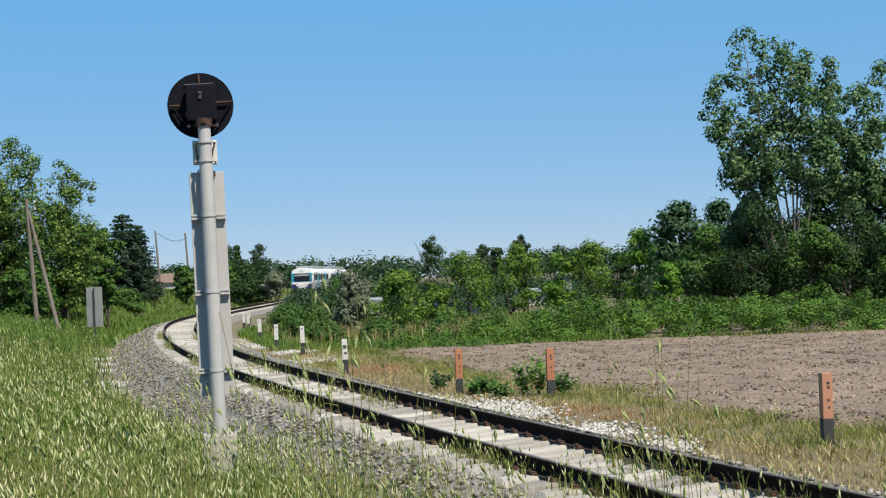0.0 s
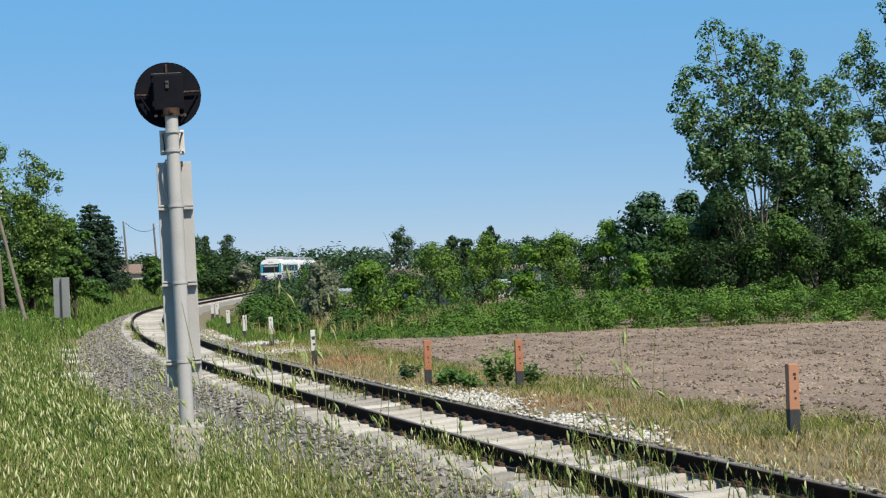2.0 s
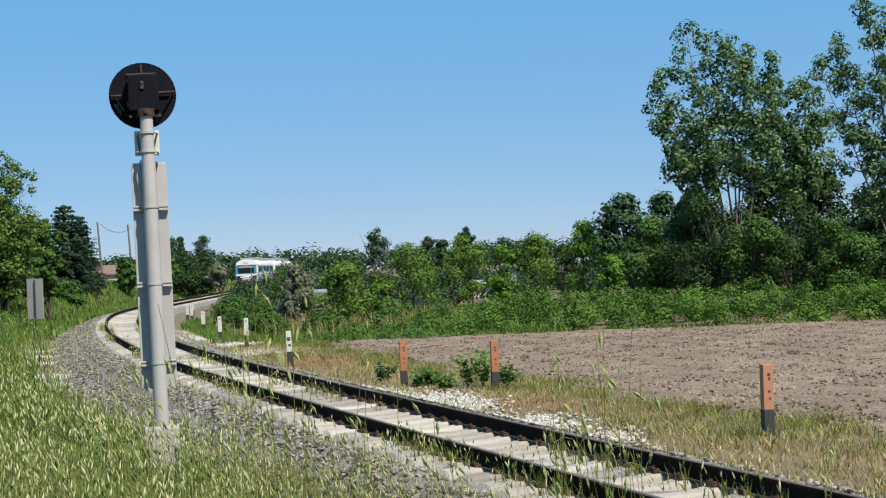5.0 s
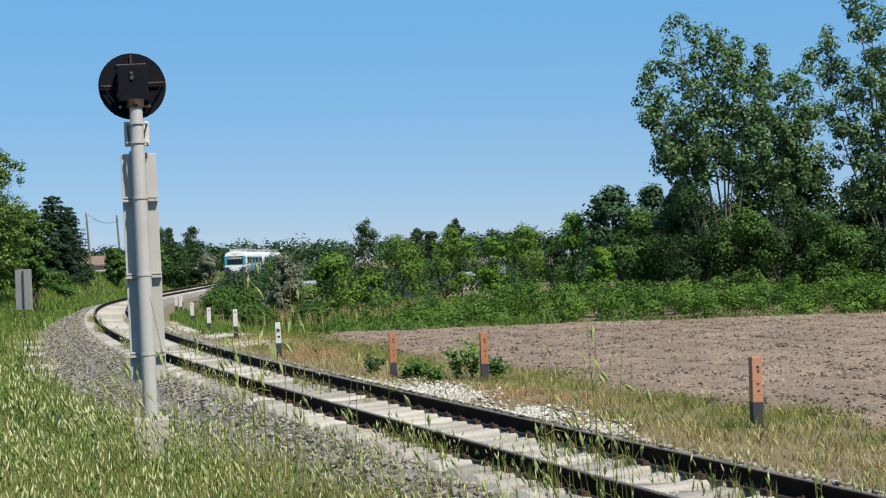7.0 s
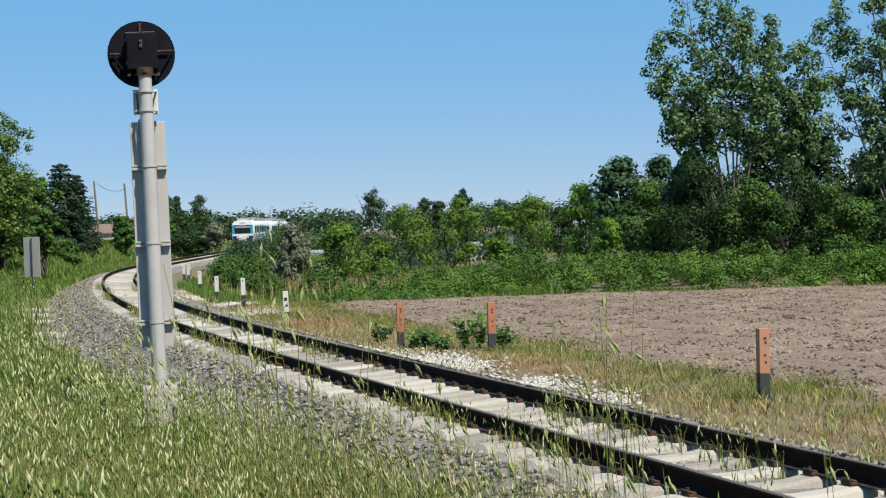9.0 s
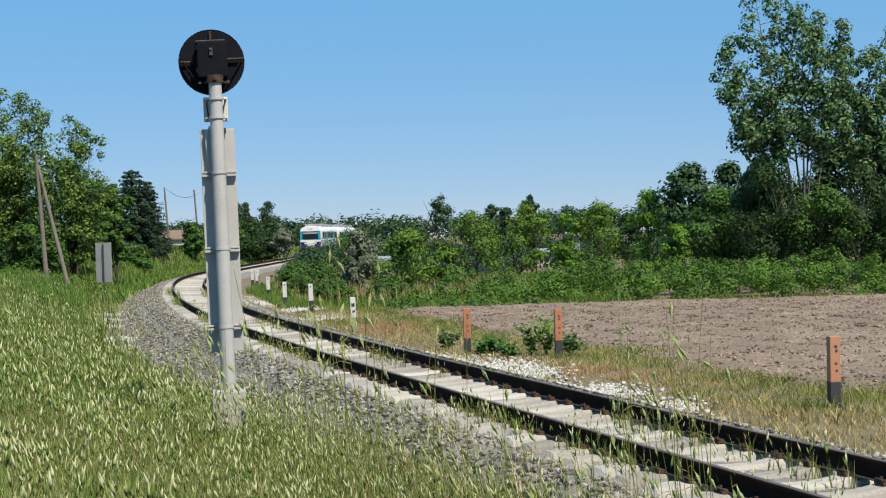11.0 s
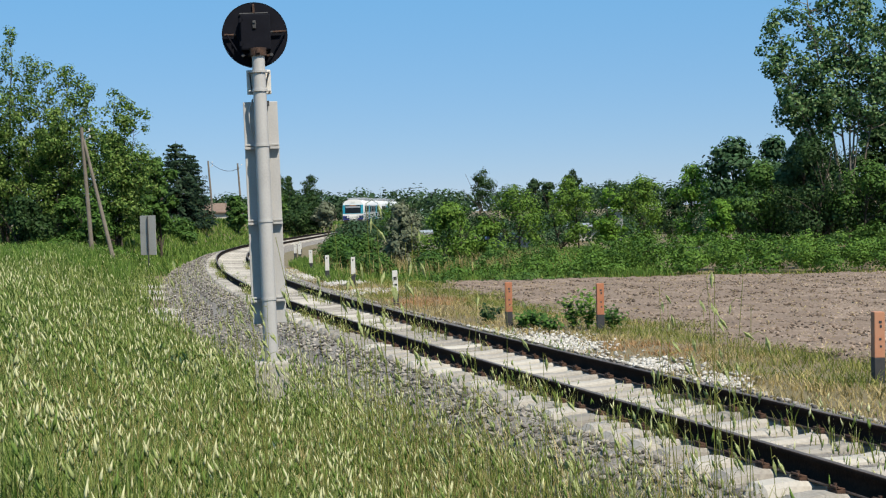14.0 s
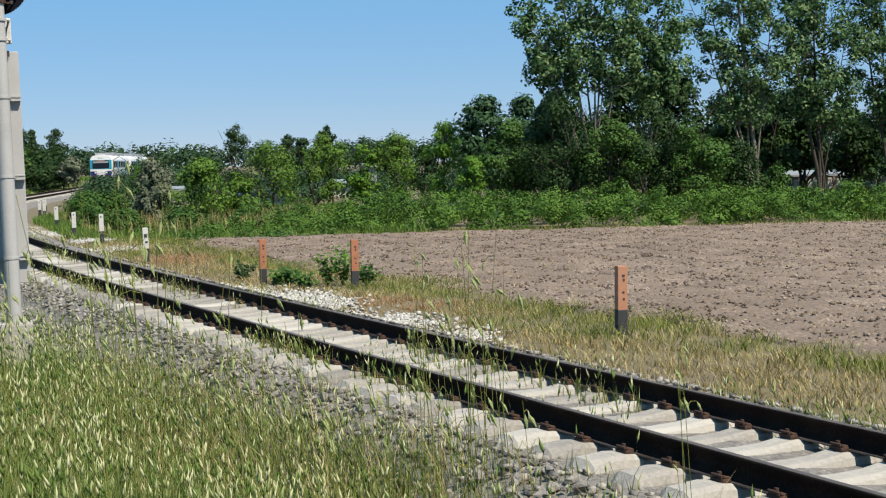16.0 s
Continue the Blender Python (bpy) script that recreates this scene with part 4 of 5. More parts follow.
conifer(-24.2, 105, 8.0, 2.9, 140)
conifer(-24.0, 109, 7.2, 2.0, 141)
conifer(-26.6, 106, 6.3, 2.6, 142)
for i, (x, y, top, rx, m, lab) in enumerate(((-24.6, 158, 6.6, 2.6, L_DARK, "dark green tree beyond the bend"), (-20.6, 156, 4.7, 2.2, L_DARK, "dark green tree beyond the bend"), (-23.6, 151, 5.3, 2.6, L_DARK, "dense dark green tree beyond the bend"), (-21.3, 150, 4.2, 2.3, L_DARK, "dense dark green tree beyond the bend"), (-29.2, 220, 8.4, 2.4, L_DARK, "dark tree far beyond the bend"), (-33.0, 222, 8.2, 1.3, L_DARK, "dark tree far beyond the bend"), (-18.0, 146, 3.3, 1.5, L_GREY, "silvery grey green willow beside the track"),
        (-22.2, 118, 4.0, 1.2, L_MID, "green tree by the house"), (-20.4, 126, 4.6, 1.6, L_MID, "green tree by the pole"), (-28.0, 128, 4.6, 1.4, L_MID, "green tree by the house"),
        (11.3, 200, 7.4, 1.8, L_FAR, "distant tree above the woods"), (6.0, 205, 6.4, 2.2, L_FAR, "distant tree above the woods"), (18.5, 222, 6.4, 4.2, L_FAR, "distant tree above the woods"), (8.0, 205, 6.0, 1.6, L_FAR, "distant tree above the woods"))):
    plant("tree", "broadleaf_tree", lab, x, y, top, rx, 0.8, m, M_BARKDARK, 3600, 0.27, 160 + i, 2, 34, "round", fill=0.36, base=None if x < 0 else -0.5)

for i, (x, y, top, rx) in enumerate(((-23.0, 147, 3.6, 2.6), (-20.4, 147, 2.9, 2.4), (-25.2, 148, 3.8, 2.2))):
    plant("bush", "bush", "dense dark green bush beyond the bend", x, y, top, rx, 0.2, L_DARK, M_BARKDARK, 3600, 0.24, 190 + i, 3, 34, "bush", fill=0.36)


def leaf_bank(name, label, category, mat, n, size, seed, clumps, place, spread, sub=6):
    """Countless leaves in overlapping clumps along a stretch: place(rng, n) gives the clumps' feet, heights and the ground."""
    rng = np.random.default_rng(seed)
    P, h, z0 = place(rng, clumps)
    Rr = spread * rng.uniform(0.6, 1.4, len(P))
    z = z0 + np.maximum(h - Rr * 0.8, 0.05) * rng.uniform(0.1 if sub else 0.4, 1.0, len(P)) ** 0.6
    V, Q = clump_leaves(rng, np.column_stack([P, z]), Rr, n, size, 0.8, sub)
    V[:, 2] = np.maximum(V[:, 2], z0.min())
    tagged(np_mesh(name, V, Q, None, mat), label, category, kind="stuff")


def hedge_at(rng, n):
    x = rng.uniform(-1.5, 33, n)
    y = 48.7 - 0.165 * x + 8.5 * rng.uniform(0, 1, n) ** 1.4
    t = y - (48.7 - 0.165 * x)
    h = (1.38 + 0.3 * smooth_noise(x, y, 0.9, 1.0) + 0.3 * smooth_noise(x, y, 2.6, 4.0)) * np.clip(0.5 + t / 2.2, 0, 1) * np.clip((33.5 - x) / 4, 0.25, 1) * np.clip((x + 3) / 7, 0.35, 1)
    return np.column_stack([x, y]), h, np.full(n, -0.52)


leaf_bank("hedge", "dense green bramble hedge along the far field edge", "hedge", L_BRAMBLE, 120000, 0.085, 201, 360, hedge_at, 0.56)


def shoots_at(rng, n):
    x = rng.uniform(-1.0, 32, n)
    y = 49.6 - 0.165 * x + 7 * rng.uniform(0, 1, n)
    return np.column_stack([x, y]), 1.0 + 0.6 * rng.uniform(0, 1, n), np.full(n, -0.52)


leaf_bank("bramble_shoots", "upright bramble shoots and half-dry stalks in the hedge", "bramble", L_MID, 9000, 0.09, 205, 120, shoots_at, 0.24)


def tangle_at(rng, n):
    x = rng.uniform(-10, 3, n)
    y = rng.uniform(46.5, 75, n)
    d, s = lateral(x, y)
    h = (0.5 + 0.45 * smooth_noise(x, y, 1.5, 5.0) + 0.3 * np.clip((x + 3.5) / 2, 0, 1)) * np.clip((d - 3.4) / 2.5, 0.2, 1) * np.clip((y - 50) / 9, 0.08, 1)
    ok = (d > 4.0)
    return np.column_stack([x, y])[ok], h[ok], np.full(ok.sum(), -0.5)


leaf_bank("undergrowth", "tangled green undergrowth between the track and the hedge", "undergrowth", L_MID, 36000, 0.09, 202, 380, tangle_at, 0.36)


def left_tangle_at(rng, n):
    x, y = rng.uniform(-26, -17.2, n), rng.uniform(58.5, 67, n)
    y = np.where(np.abs(x + 17.8) < 1.3, 64 + (y - 58.5) * 0.35, y)
    h = 0.6 + 0.45 * smooth_noise(x, y, 1.3, 2.0)
    return np.column_stack([x, y]), h, ground_z(x, y)


leaf_bank("undergrowth", "low green brambles under the trees by the poles", "undergrowth", L_BRAMBLE, 26000, 0.10, 206, 230, left_tangle_at, 0.42)


def woods_at(rng, n):
    x = rng.uniform(-14, 60, n)
    y = rng.uniform(84, 150, n)
    d, s = lateral(x, np.minimum(y, 170))
    h = (2.2 + 0.5 * smooth_noise(x, y, 5, 1.0)) * np.interp(y, [84, 110], [0.75, 1.0]) + np.clip(-2 - x, 0, 4) * 0.12
    ok = (d > 6)
    return np.column_stack([x, y])[ok], h[ok], np.full(ok.sum(), -0.5)


leaf_bank("woodland", "low green woodland beyond the hedge", "woods", L_FAR, 76000, 0.22, 203, 460, woods_at, 1.15, 0)


def far_woods_at(rng, n):
    x = rng.uniform(-230, 260, n)
    y = rng.uniform(330, 400, n)
    h = 8.9 + 0.7 * smooth_noise(x, y, 14, 1.0) + 0.012 * np.clip(x, 0, 200)
    return np.column_stack([x, y]), h, np.full(n, -0.5)


leaf_bank("far_woods", "long dark line of distant woods on the horizon", "woods", L_FAR, 70000, 0.95, 204, 800, far_woods_at, 3.4, 0)


# ---- grass ----
def blades(name, label, mat, P, h, w, seed, bend=0.48):
    rng = np.random.default_rng(seed)
    n = len(P)
    a = rng.uniform(0, 2 * np.pi, n)
    side = np.column_stack([np.cos(a), np.sin(a), np.zeros(n)]) * (w * rng.uniform(0.6, 1.4, n))[:, None] / 2
    b = rng.uniform(0, 2 * np.pi, n)
    out = np.column_stack([np.cos(b), np.sin(b), np.zeros(n)]) * (h * bend * rng.uniform(0.2, 1.2, n))[:, None]
    out[:, 0] -= h * 0.10
    up = np.array([0, 0, 1.0]) * h[:, None]
    V = np.stack([P - side, P + side, P + side * 0.75 + out * 0.3 + up * 0.55, P - side * 0.75 + out * 0.3 + up * 0.55, P + out + up * 0.97], 1).reshape(-1, 3)
    k = np.arange(n)[:, None] * 5
    return tagged(np_mesh(name, V, k + np.array([[0, 1, 2, 3]]), k + np.array([[3, 2, 4]]), mat), label, "grass", kind="stuff")


def ears(P, size, mat, seed, label, stalk):
    """Seed heads on thin stalks: a pointed spindle each, tipped over a little. stalk: height of the stalks."""
    rng = np.random.default_rng(seed)
    n = len(P)
    b = rng.uniform(0, 2 * np.pi, n)
    tip = np.column_stack([np.cos(b) * 0.30 - 0.07, np.sin(b) * 0.30, rng.uniform(0.7, 1.0, n)])
    tip /= np.linalg.norm(tip, axis=1)[:, None]
    s = (size * rng.uniform(0.7, 1.35, n))[:, None]
    sway = np.column_stack([np.cos(b) * 0.10 - 0.05, np.sin(b) * 0.10, np.ones(n)]) * stalk[:, None]
    top = P + sway
    ref = rng.normal(0, 1, (n, 3))
    u = np.cross(tip, ref)
    u /= np.linalg.norm(u, axis=1)[:, None]
    v = np.cross(tip, u)
    r = s * rng.uniform(0.07, 0.12, (n, 1))
    body = [top, top + tip * s * 0.35 + u * r, top + tip * s * 0.35 + v * r, top + tip * s * 0.35 - u * r, top + tip * s * 0.35 - v * r, top + tip * s]
    st = 0.0016
    V = np.stack(body + [P + np.array([st, 0, 0]), P - np.array([st, 0, 0])], 1).reshape(-1, 3)
    k = (np.arange(n) * 8)[:, None, None]
    F = k + np.array([(0, 2, 1), (0, 3, 2), (0, 4, 3), (0, 1, 4), (5, 1, 2), (5, 2, 3), (5, 3, 4), (5, 4, 1), (6, 7, 0)])[None]
    tagged(np_mesh("grass_ears", V, None, F.reshape(-1, 3), mat), label, "grass", kind="stuff")


def scatter(rng, n, x0, x1, y0, y1, keep):
    x, y = rng.uniform(x0, x1, n), rng.uniform(y0, y1, n)
    d, s = lateral(x, y)
    ok = keep(x, y, d, s, rng.uniform(0, 1, n))
    x, y = x[ok], y[ok]
    d = d[ok]
    z = np.where((d > -3.3) & (d < 2.8), np.maximum(ground_z(x, y), bed_z(d)), ground_z(x, y))
    return np.column_stack([x, y, z - 0.01]), d


def build_grass():
    rng = np.random.default_rng(300)
    # bank in front: dense tall wild barley
    near = lambda x, y, d, s, u: (d < -1.7) & (np.abs(x - 0.02 * y) < 0.52 * y + 0.6) & (u < np.clip((-d - 1.4 + 0.35 * smooth_noise(x, y, 0.8, 5.0)) / 0.95, 0.1, 1) * np.clip((17 - y) / 7, 0, 1))
    P, d = scatter(rng, 230000, -9, 6, 2.6, 17, near)
    patch = 1 + 0.30 * smooth_noise(P[:, 0], P[:, 1], 0.5, 4.0) + 0.25 * smooth_noise(P[:, 0], P[:, 1], 1.4, 9.0)
    short = np.interp(P[:, 1], [6, 10], [1.0, 0.7])
    h = patch * short * rng.uniform(0.18, 0.55, len(P)) * np.clip(0.55 + (-d - 2.0) / 3, 0.55, 1.1)
    blades("grass", "tall green wild grass on the bank", G_GREEN, P, h, 0.010, 301)
    P, d = scatter(rng, 42000, -9, 6, 2.6, 17, near)
    ok = smooth_noise(P[:, 0], P[:, 1], 0.7, 2.0) + rng.normal(0, 0.5, len(P)) > 0.15
    P, d = P[ok], d[ok]
    ears(P, 0.085, G_EAR, 302, "pale ripening grass ears on the bank", rng.uniform(0.30, 0.62, len(P)) * np.clip(0.55 + (-d - 2.0) / 3, 0.55, 1.1) * np.interp(P[:, 1], [6, 10], [1.0, 0.7]))
    P, d = scatter(rng, 36000, -9, 6, 2.6, 17, near)
    blades("grass", "thin straw coloured stalks among the bank grass", G_DRY, P, rng.uniform(0.2, 0.6, len(P)), 0.006, 317, 0.6)
    mid = lambda x, y, d, s, u: (d < -1.9) & (d > -24) & (x > -0.55 * y - 1) & (u < np.clip((-d - 1.7 - 0.05 * (y - 12)) / 1.0, np.interp(y, [15, 24], [0.28, 0.06]), 1) * np.clip((y - 8) / 7, 0, 1) * np.interp(y, [20, 32], [1, 0.6]))
    P, d = scatter(rng, 150000, -17, 3, 8, 32, mid)
    h = rng.uniform(0.18, 0.5, len(P)) * (1 + 0.45 * smooth_noise(P[:, 0], P[:, 1], 0.7, 2.0)) * np.clip(0.28 + (-d - 2.5) / 5, 0.28, 0.95)
    blades("grass", "tall green wild grass beside the ballast", G_GREEN, P, h, 0.014, 303)
    P, d = scatter(rng, 24000, -17, 3, 8, 32, mid)
    ok = smooth_noise(P[:, 0], P[:, 1], 1.2, 6.0) + rng.normal(0, 0.5, len(P)) > -0.1
    P, d = P[ok], d[ok]
    ears(P, 0.12, G_EAR, 304, "pale ripening grass ears beside the ballast", rng.uniform(0.28, 0.55, len(P)) * np.clip(0.28 + (-d - 2.5) / 5, 0.28, 0.95))
    P, d = scatter(rng, 110000, -34, -2, 30, 68, lambda x, y, d, s, u: (d < -3.0) & (x > -0.5 * y - 2) & (u < np.clip((-d - 2.9) / 1.5, 0.1, 1)))
    blades("grass", "green and yellowish meadow grass on the bank", G_GREEN, P, rng.uniform(0.2, 0.45, len(P)) * (1 + 0.7 * smooth_noise(P[:, 0], P[:, 1], 1.1, 3.0)), 0.026, 305)
    ears(P[::14], 0.12, G_EAR, 310, "pale grass ears on the far bank", rng.uniform(0.3, 0.45, len(P[::14])))
    P, d = scatter(rng, 40000, -45, -10, 68, 240, lambda x, y, d, s, u: (d < -2.6) & (d > -22))
    blades("grass", "far meadow grass beyond the bend", G_FAR, P, rng.uniform(0.2, 0.5, len(P)), 0.10, 306)
    P, d = scatter(rng, 34000, -30, -13, 60, 125, lambda x, y, d, s, u: (d < -2.9) & (d > -14))
    blades("grass", "green grass on the slope beside the bend", G_FAR, P, rng.uniform(0.25, 0.5, len(P)), 0.06, 336)
    P, d = scatter(rng, 16000, -24, -12, 46, 62, lambda x, y, d, s, u: d < -4.2)
    blades("grass", "lush green grass before the trees", G_FAR, P, rng.uniform(0.3, 0.7, len(P)) * (1 + 0.5 * smooth_noise(P[:, 0], P[:, 1], 0.9, 6.0)), 0.035, 335)
    # round and behind the standpoint
    P, d = scatter(rng, 18000, -14, 8, -12, 4, lambda x, y, d, s, u: (d < -2.2) & ((y < 2.6) | (np.abs(x) > 0.5 * y + 0.5)) & (np.hypot(x, y) > 0.8))
    blades("grass", "trodden green grass round the standpoint", G_GREEN, P, rng.uniform(0.12, 0.35, len(P)), 0.014, 316)
    # tall tufts round the foot of the signal
    a, r = rng.uniform(0, 6.28, 1500), 0.2 + 0.85 * rng.uniform(0, 1, 1500) ** 0.7
    x, y = -2.85 + r * np.cos(a), 16.9 + r * np.sin(a)
    P = np.column_stack([x, y, ground_z(x, y)])
    blades("grass", "tall grass round the foot of the signal", G_GREEN, P, rng.uniform(0.12, 0.38, 1500) * np.where(rng.uniform(0, 1, 1500) < 0.2, 2.0, 1.0), 0.012, 308)
    ears(P[::4], 0.11, G_EAR, 309, "pale ears round the foot of the signal", rng.uniform(0.25, 0.75, 375))
    # thin tufts between ballast stones and along the rails
    P, d = scatter(rng, 60000, -16, 8, 8, 60, lambda x, y, d, s, u: (d < -1.3) & (d > -3.0) & (u < np.interp(y, [9, 15, 20, 32], [0.95, 0.85, 0.5, 0.2]) + 0.45 * (smooth_noise(x, y, 1.0, 3.0) > 0.3)))
    P[:, 2] = bed_z(d) - 0.01
    blades("grass", "sparse grass growing through the ballast", G_VERGE, P, rng.uniform(0.12, 0.34, len(P)), 0.010, 307)
    ears(P[::4], 0.09, G_EAR, 315, "pale grass ears above the ballast", rng.uniform(0.2, 0.45, len(P[::4])))
    P, d = scatter(rng, 70000, -4.5, 5, 6, 21, lambda x, y, d, s, u: (d < -1.45) & (d > -3.2) & (u < np.interp(d, [-3.2, -2.4, -1.45], [0.75, 0.5, 0.08]) * np.interp(y, [14, 21], [1, 0.3]) * (0.55 + 0.7 * smooth_noise(x, y, 0.6, 2.0))))
    P[:, 2] = bed_z(d) - 0.01
    blades("grass", "thin pale green grass spreading over the ballast", G_VERGE, P, rng.uniform(0.12, 0.36, len(P)), 0.008, 318, 0.7)
    ears(P[::6], 0.085, G_EAR, 319, "pale ears of the grass on the ballast", rng.uniform(0.2, 0.42, len(P[::6])))
    for side, seed in ((-0.93, 311), (0.5, 312), (-0.6, 313), (1.0, 314)):
        m = 3200 if side < -0.9 or side > 0.9 else 1700
        s = 8 + 60 * rng.uniform(0, 1, m) ** 1.3
        keep = np.sin(s * 0.55 + seed) + 0.7 * np.sin(s * 1.9 + seed * 2) > 0.35
        s = s[keep]
        P = on_track(s, side + rng.normal(0, 0.07, len(s)), -0.255 * np.ones(len(s)))
        blades("grass", "tufts of grass growing along the rail", G_VERGE, P, rng.uniform(0.12, 0.33, len(P)), 0.012, seed)
        P = P[::3]
        ears(P, 0.08, G_EAR, seed + 40, "grass ears growing along the rail", rng.uniform(0.15, 0.33, len(P)))
    # verge on the field side: green, straw and russet patches
    bare = lambda x, y: np.minimum(np.hypot(x - 0.6, (y - 24.4) / 1.7), np.minimum(np.hypot(x - 2.2, (y - 20.4) / 1.5), np.minimum(np.hypot(x + 6.8, (y - 53.5) / 3.5), np.hypot(x + 5.2, (y - 47.5) / 2))))
    verge = lambda x, y, d, s, u: (bare(x, y) > 0.85) & (d > 1.9) & (d < 6.0 + 0.4 * np.sin(y)) & (u < np.clip((d - 1.7) / 1.2, 0.05, 1))
    s_, d = 6 + 62 * rng.uniform(0, 1, 120000) ** 1.35, rng.uniform(1.9, 6.4, 120000)
    P = on_track(s_, d)
    tuft = smooth_noise(P[:, 0], P[:, 1], 0.28, 5.0) + 0.6 * smooth_noise(P[:, 0], P[:, 1], 0.9, 8.0)
    ok = verge(P[:, 0], P[:, 1], d, s_, rng.uniform(0, 1, len(d))) & (tuft + rng.normal(0, 0.4, len(d)) > -0.45)
    P, d, tuft = P[ok], d[ok], tuft[ok]
    P[:, 2] = np.where(d < 2.8, np.maximum(ground_z(P[:, 0], P[:, 1]), bed_z(d)), ground_z(P[:, 0], P[:, 1])) - 0.01
    tone = smooth_noise(P[:, 0], P[:, 1], 1.6, 7.0) + rng.normal(0, 0.25, len(P))
    red = np.exp(-((P[:, 0] - 2.3) ** 2 + ((P[:, 1] - 22.8) / 1.7) ** 2) / 1.2) + np.exp(-((P[:, 0] + 1.9) ** 2 + ((P[:, 1] - 37.0) / 2.6) ** 2) / 1.6)
    russet = red + rng.normal(0, 0.15, len(P)) > 0.5
    green = (tone + np.clip(d - 4.3, -1.4, 1.4) * 0.4 + 0.3 * (P[:, 1] > 34) > 0.08) & ~russet
    for sel, mat, lab, hh in ((green, G_VERGE, "green and yellowish verge grass beside the field", 0.26), (~green & ~russet, G_DRY, "straw coloured dry verge grass beside the field", 0.20), (russet, G_RED, "russet dry matted grass on the verge", 0.15)):
        blades("verge_grass", lab, mat, P[sel], rng.uniform(0.25, 1.0, sel.sum()) * hh * np.clip(0.65 + 0.6 * tuft[sel], 0.4, 1.5), 0.012, 320, 1.0)
    # tall dry stalks in the undergrowth
    P, d = scatter(rng, 2600, -9, 3, 50, 66, lambda x, y, d, s, u: (d > 3.6))
    blades("grass", "tall dry stalks standing in the undergrowth", G_DRY, P, rng.uniform(0.4, 0.95, len(P)), 0.022, 333, 0.3)
    # tall grass before the parked car
    x, y = rng.uniform(-27, -22.5, 2600), rng.uniform(92, 97, 2600)
    blades("grass", "tall grass before the parked car", G_GREEN, np.column_stack([x, y, ground_z(x, y)]), rng.uniform(0.4, 0.85, 2600), 0.05, 334, 0.4)
    P, d = scatter(rng, 45000, -10, 6, 44, 80, lambda x, y, d, s, u: (d > 2.6) & (y > 47 - 0.1 * x))
    blades("grass", "green grass beyond the field corner", G_FAR, P, rng.uniform(0.2, 0.42, len(P)), 0.03, 330)
    x = rng.uniform(-2, 36, 9000)
    y = 48.3 - 0.165 * x + rng.normal(0, 0.35, 9000)
    P = np.column_stack([x, y, np.full(9000, -0.52)])
    blades("grass", "pale grass strip along the far field edge", G_VERGE, P[:3600], rng.uniform(0.06, 0.2, 3600), 0.035, 332)
    P, d = scatter(rng, 40000, 20, 60, 42, 90, lambda x, y, d, s, u: (y > 50.5 - 0.165 * x))
    blades("grass", "short green grass under the poplars", G_FAR, P, rng.uniform(0.15, 0.35, len(P)), 0.06, 331)


build_grass()


# wild oats standing above the rest, close to the path
def make_ear():
    V = [(0, 0, 0), (0.13, 0, 0.4), (0, 0.13, 0.4), (-0.13, 0, 0.4), (0, -0.13, 0.4), (0, 0, 1)]
    F = [(0, 2, 1), (0, 3, 2), (0, 4, 3), (0, 1, 4), (5, 1, 2), (5, 2, 3), (5, 3, 4), (5, 4, 1)]
    me = bpy.data.meshes.new("ear")
    me.from_pydata(V, [], F)
    me.materials.append(G_EAR)
    return me


EAR = make_ear()


def oat_tuft(x, y, top, seed):
    """A few wild oat plants close together: a bent stem with drooping ears each."""
    rng = np.random.default_rng(seed)
    for k in range(int(rng.integers(3, 6))):
        bx, by = x + rng.normal(0, 0.06), y + rng.normal(0, 0.06)
        z0 = float(ground_z(bx, by)[0])
        thing = empty("wild_oat", Matrix.Translation((bx, by, z0)), "tall wild oat with pale drooping ears", "wild oat", "wild oats on the bank")
        h = (top - z0) * rng.uniform(0.78, 1.03)
        tx, ty = rng.normal(-0.06, 0.10), rng.normal(0, 0.08)
        q = np.linspace(0, 1, 6)
        pts = np.column_stack([tx * q ** 1.6, ty * q ** 1.6, h * q])
        lines, P = [(pts, 0.0022 * (1 - 0.6 * q))], []
        for e in range(int(rng.integers(2, 5))):
            u = rng.uniform(0.86, 1.0)
            a = np.array([np.interp(u, q, pts[:, i]) for i in range(3)])
            b = a + np.array([rng.normal(0.0, 0.03), rng.normal(0, 0.03), rng.normal(0.0, 0.02)])
            lines.append((np.stack([a, (a + b) / 2 + np.array([0, 0, 0.012]), b]), np.array([0.0011, 0.0009, 0.0007])))
            P.append(b)
        V, Q = tubes(lines, 4)
        np_mesh("stem", V, Q, None, G_VERGE).parent = thing
        for b in P:
            ear = new("ear", EAR)
            ear.parent = thing
            way = Vector((rng.normal(0.28, 0.2), rng.normal(0, 0.25), -0.8))
            ear.matrix_local = Matrix.Translation(b) @ way.to_track_quat("Z", "Y").to_matrix().to_4x4() @ Matrix.Scale(rng.uniform(0.035, 0.062), 4)


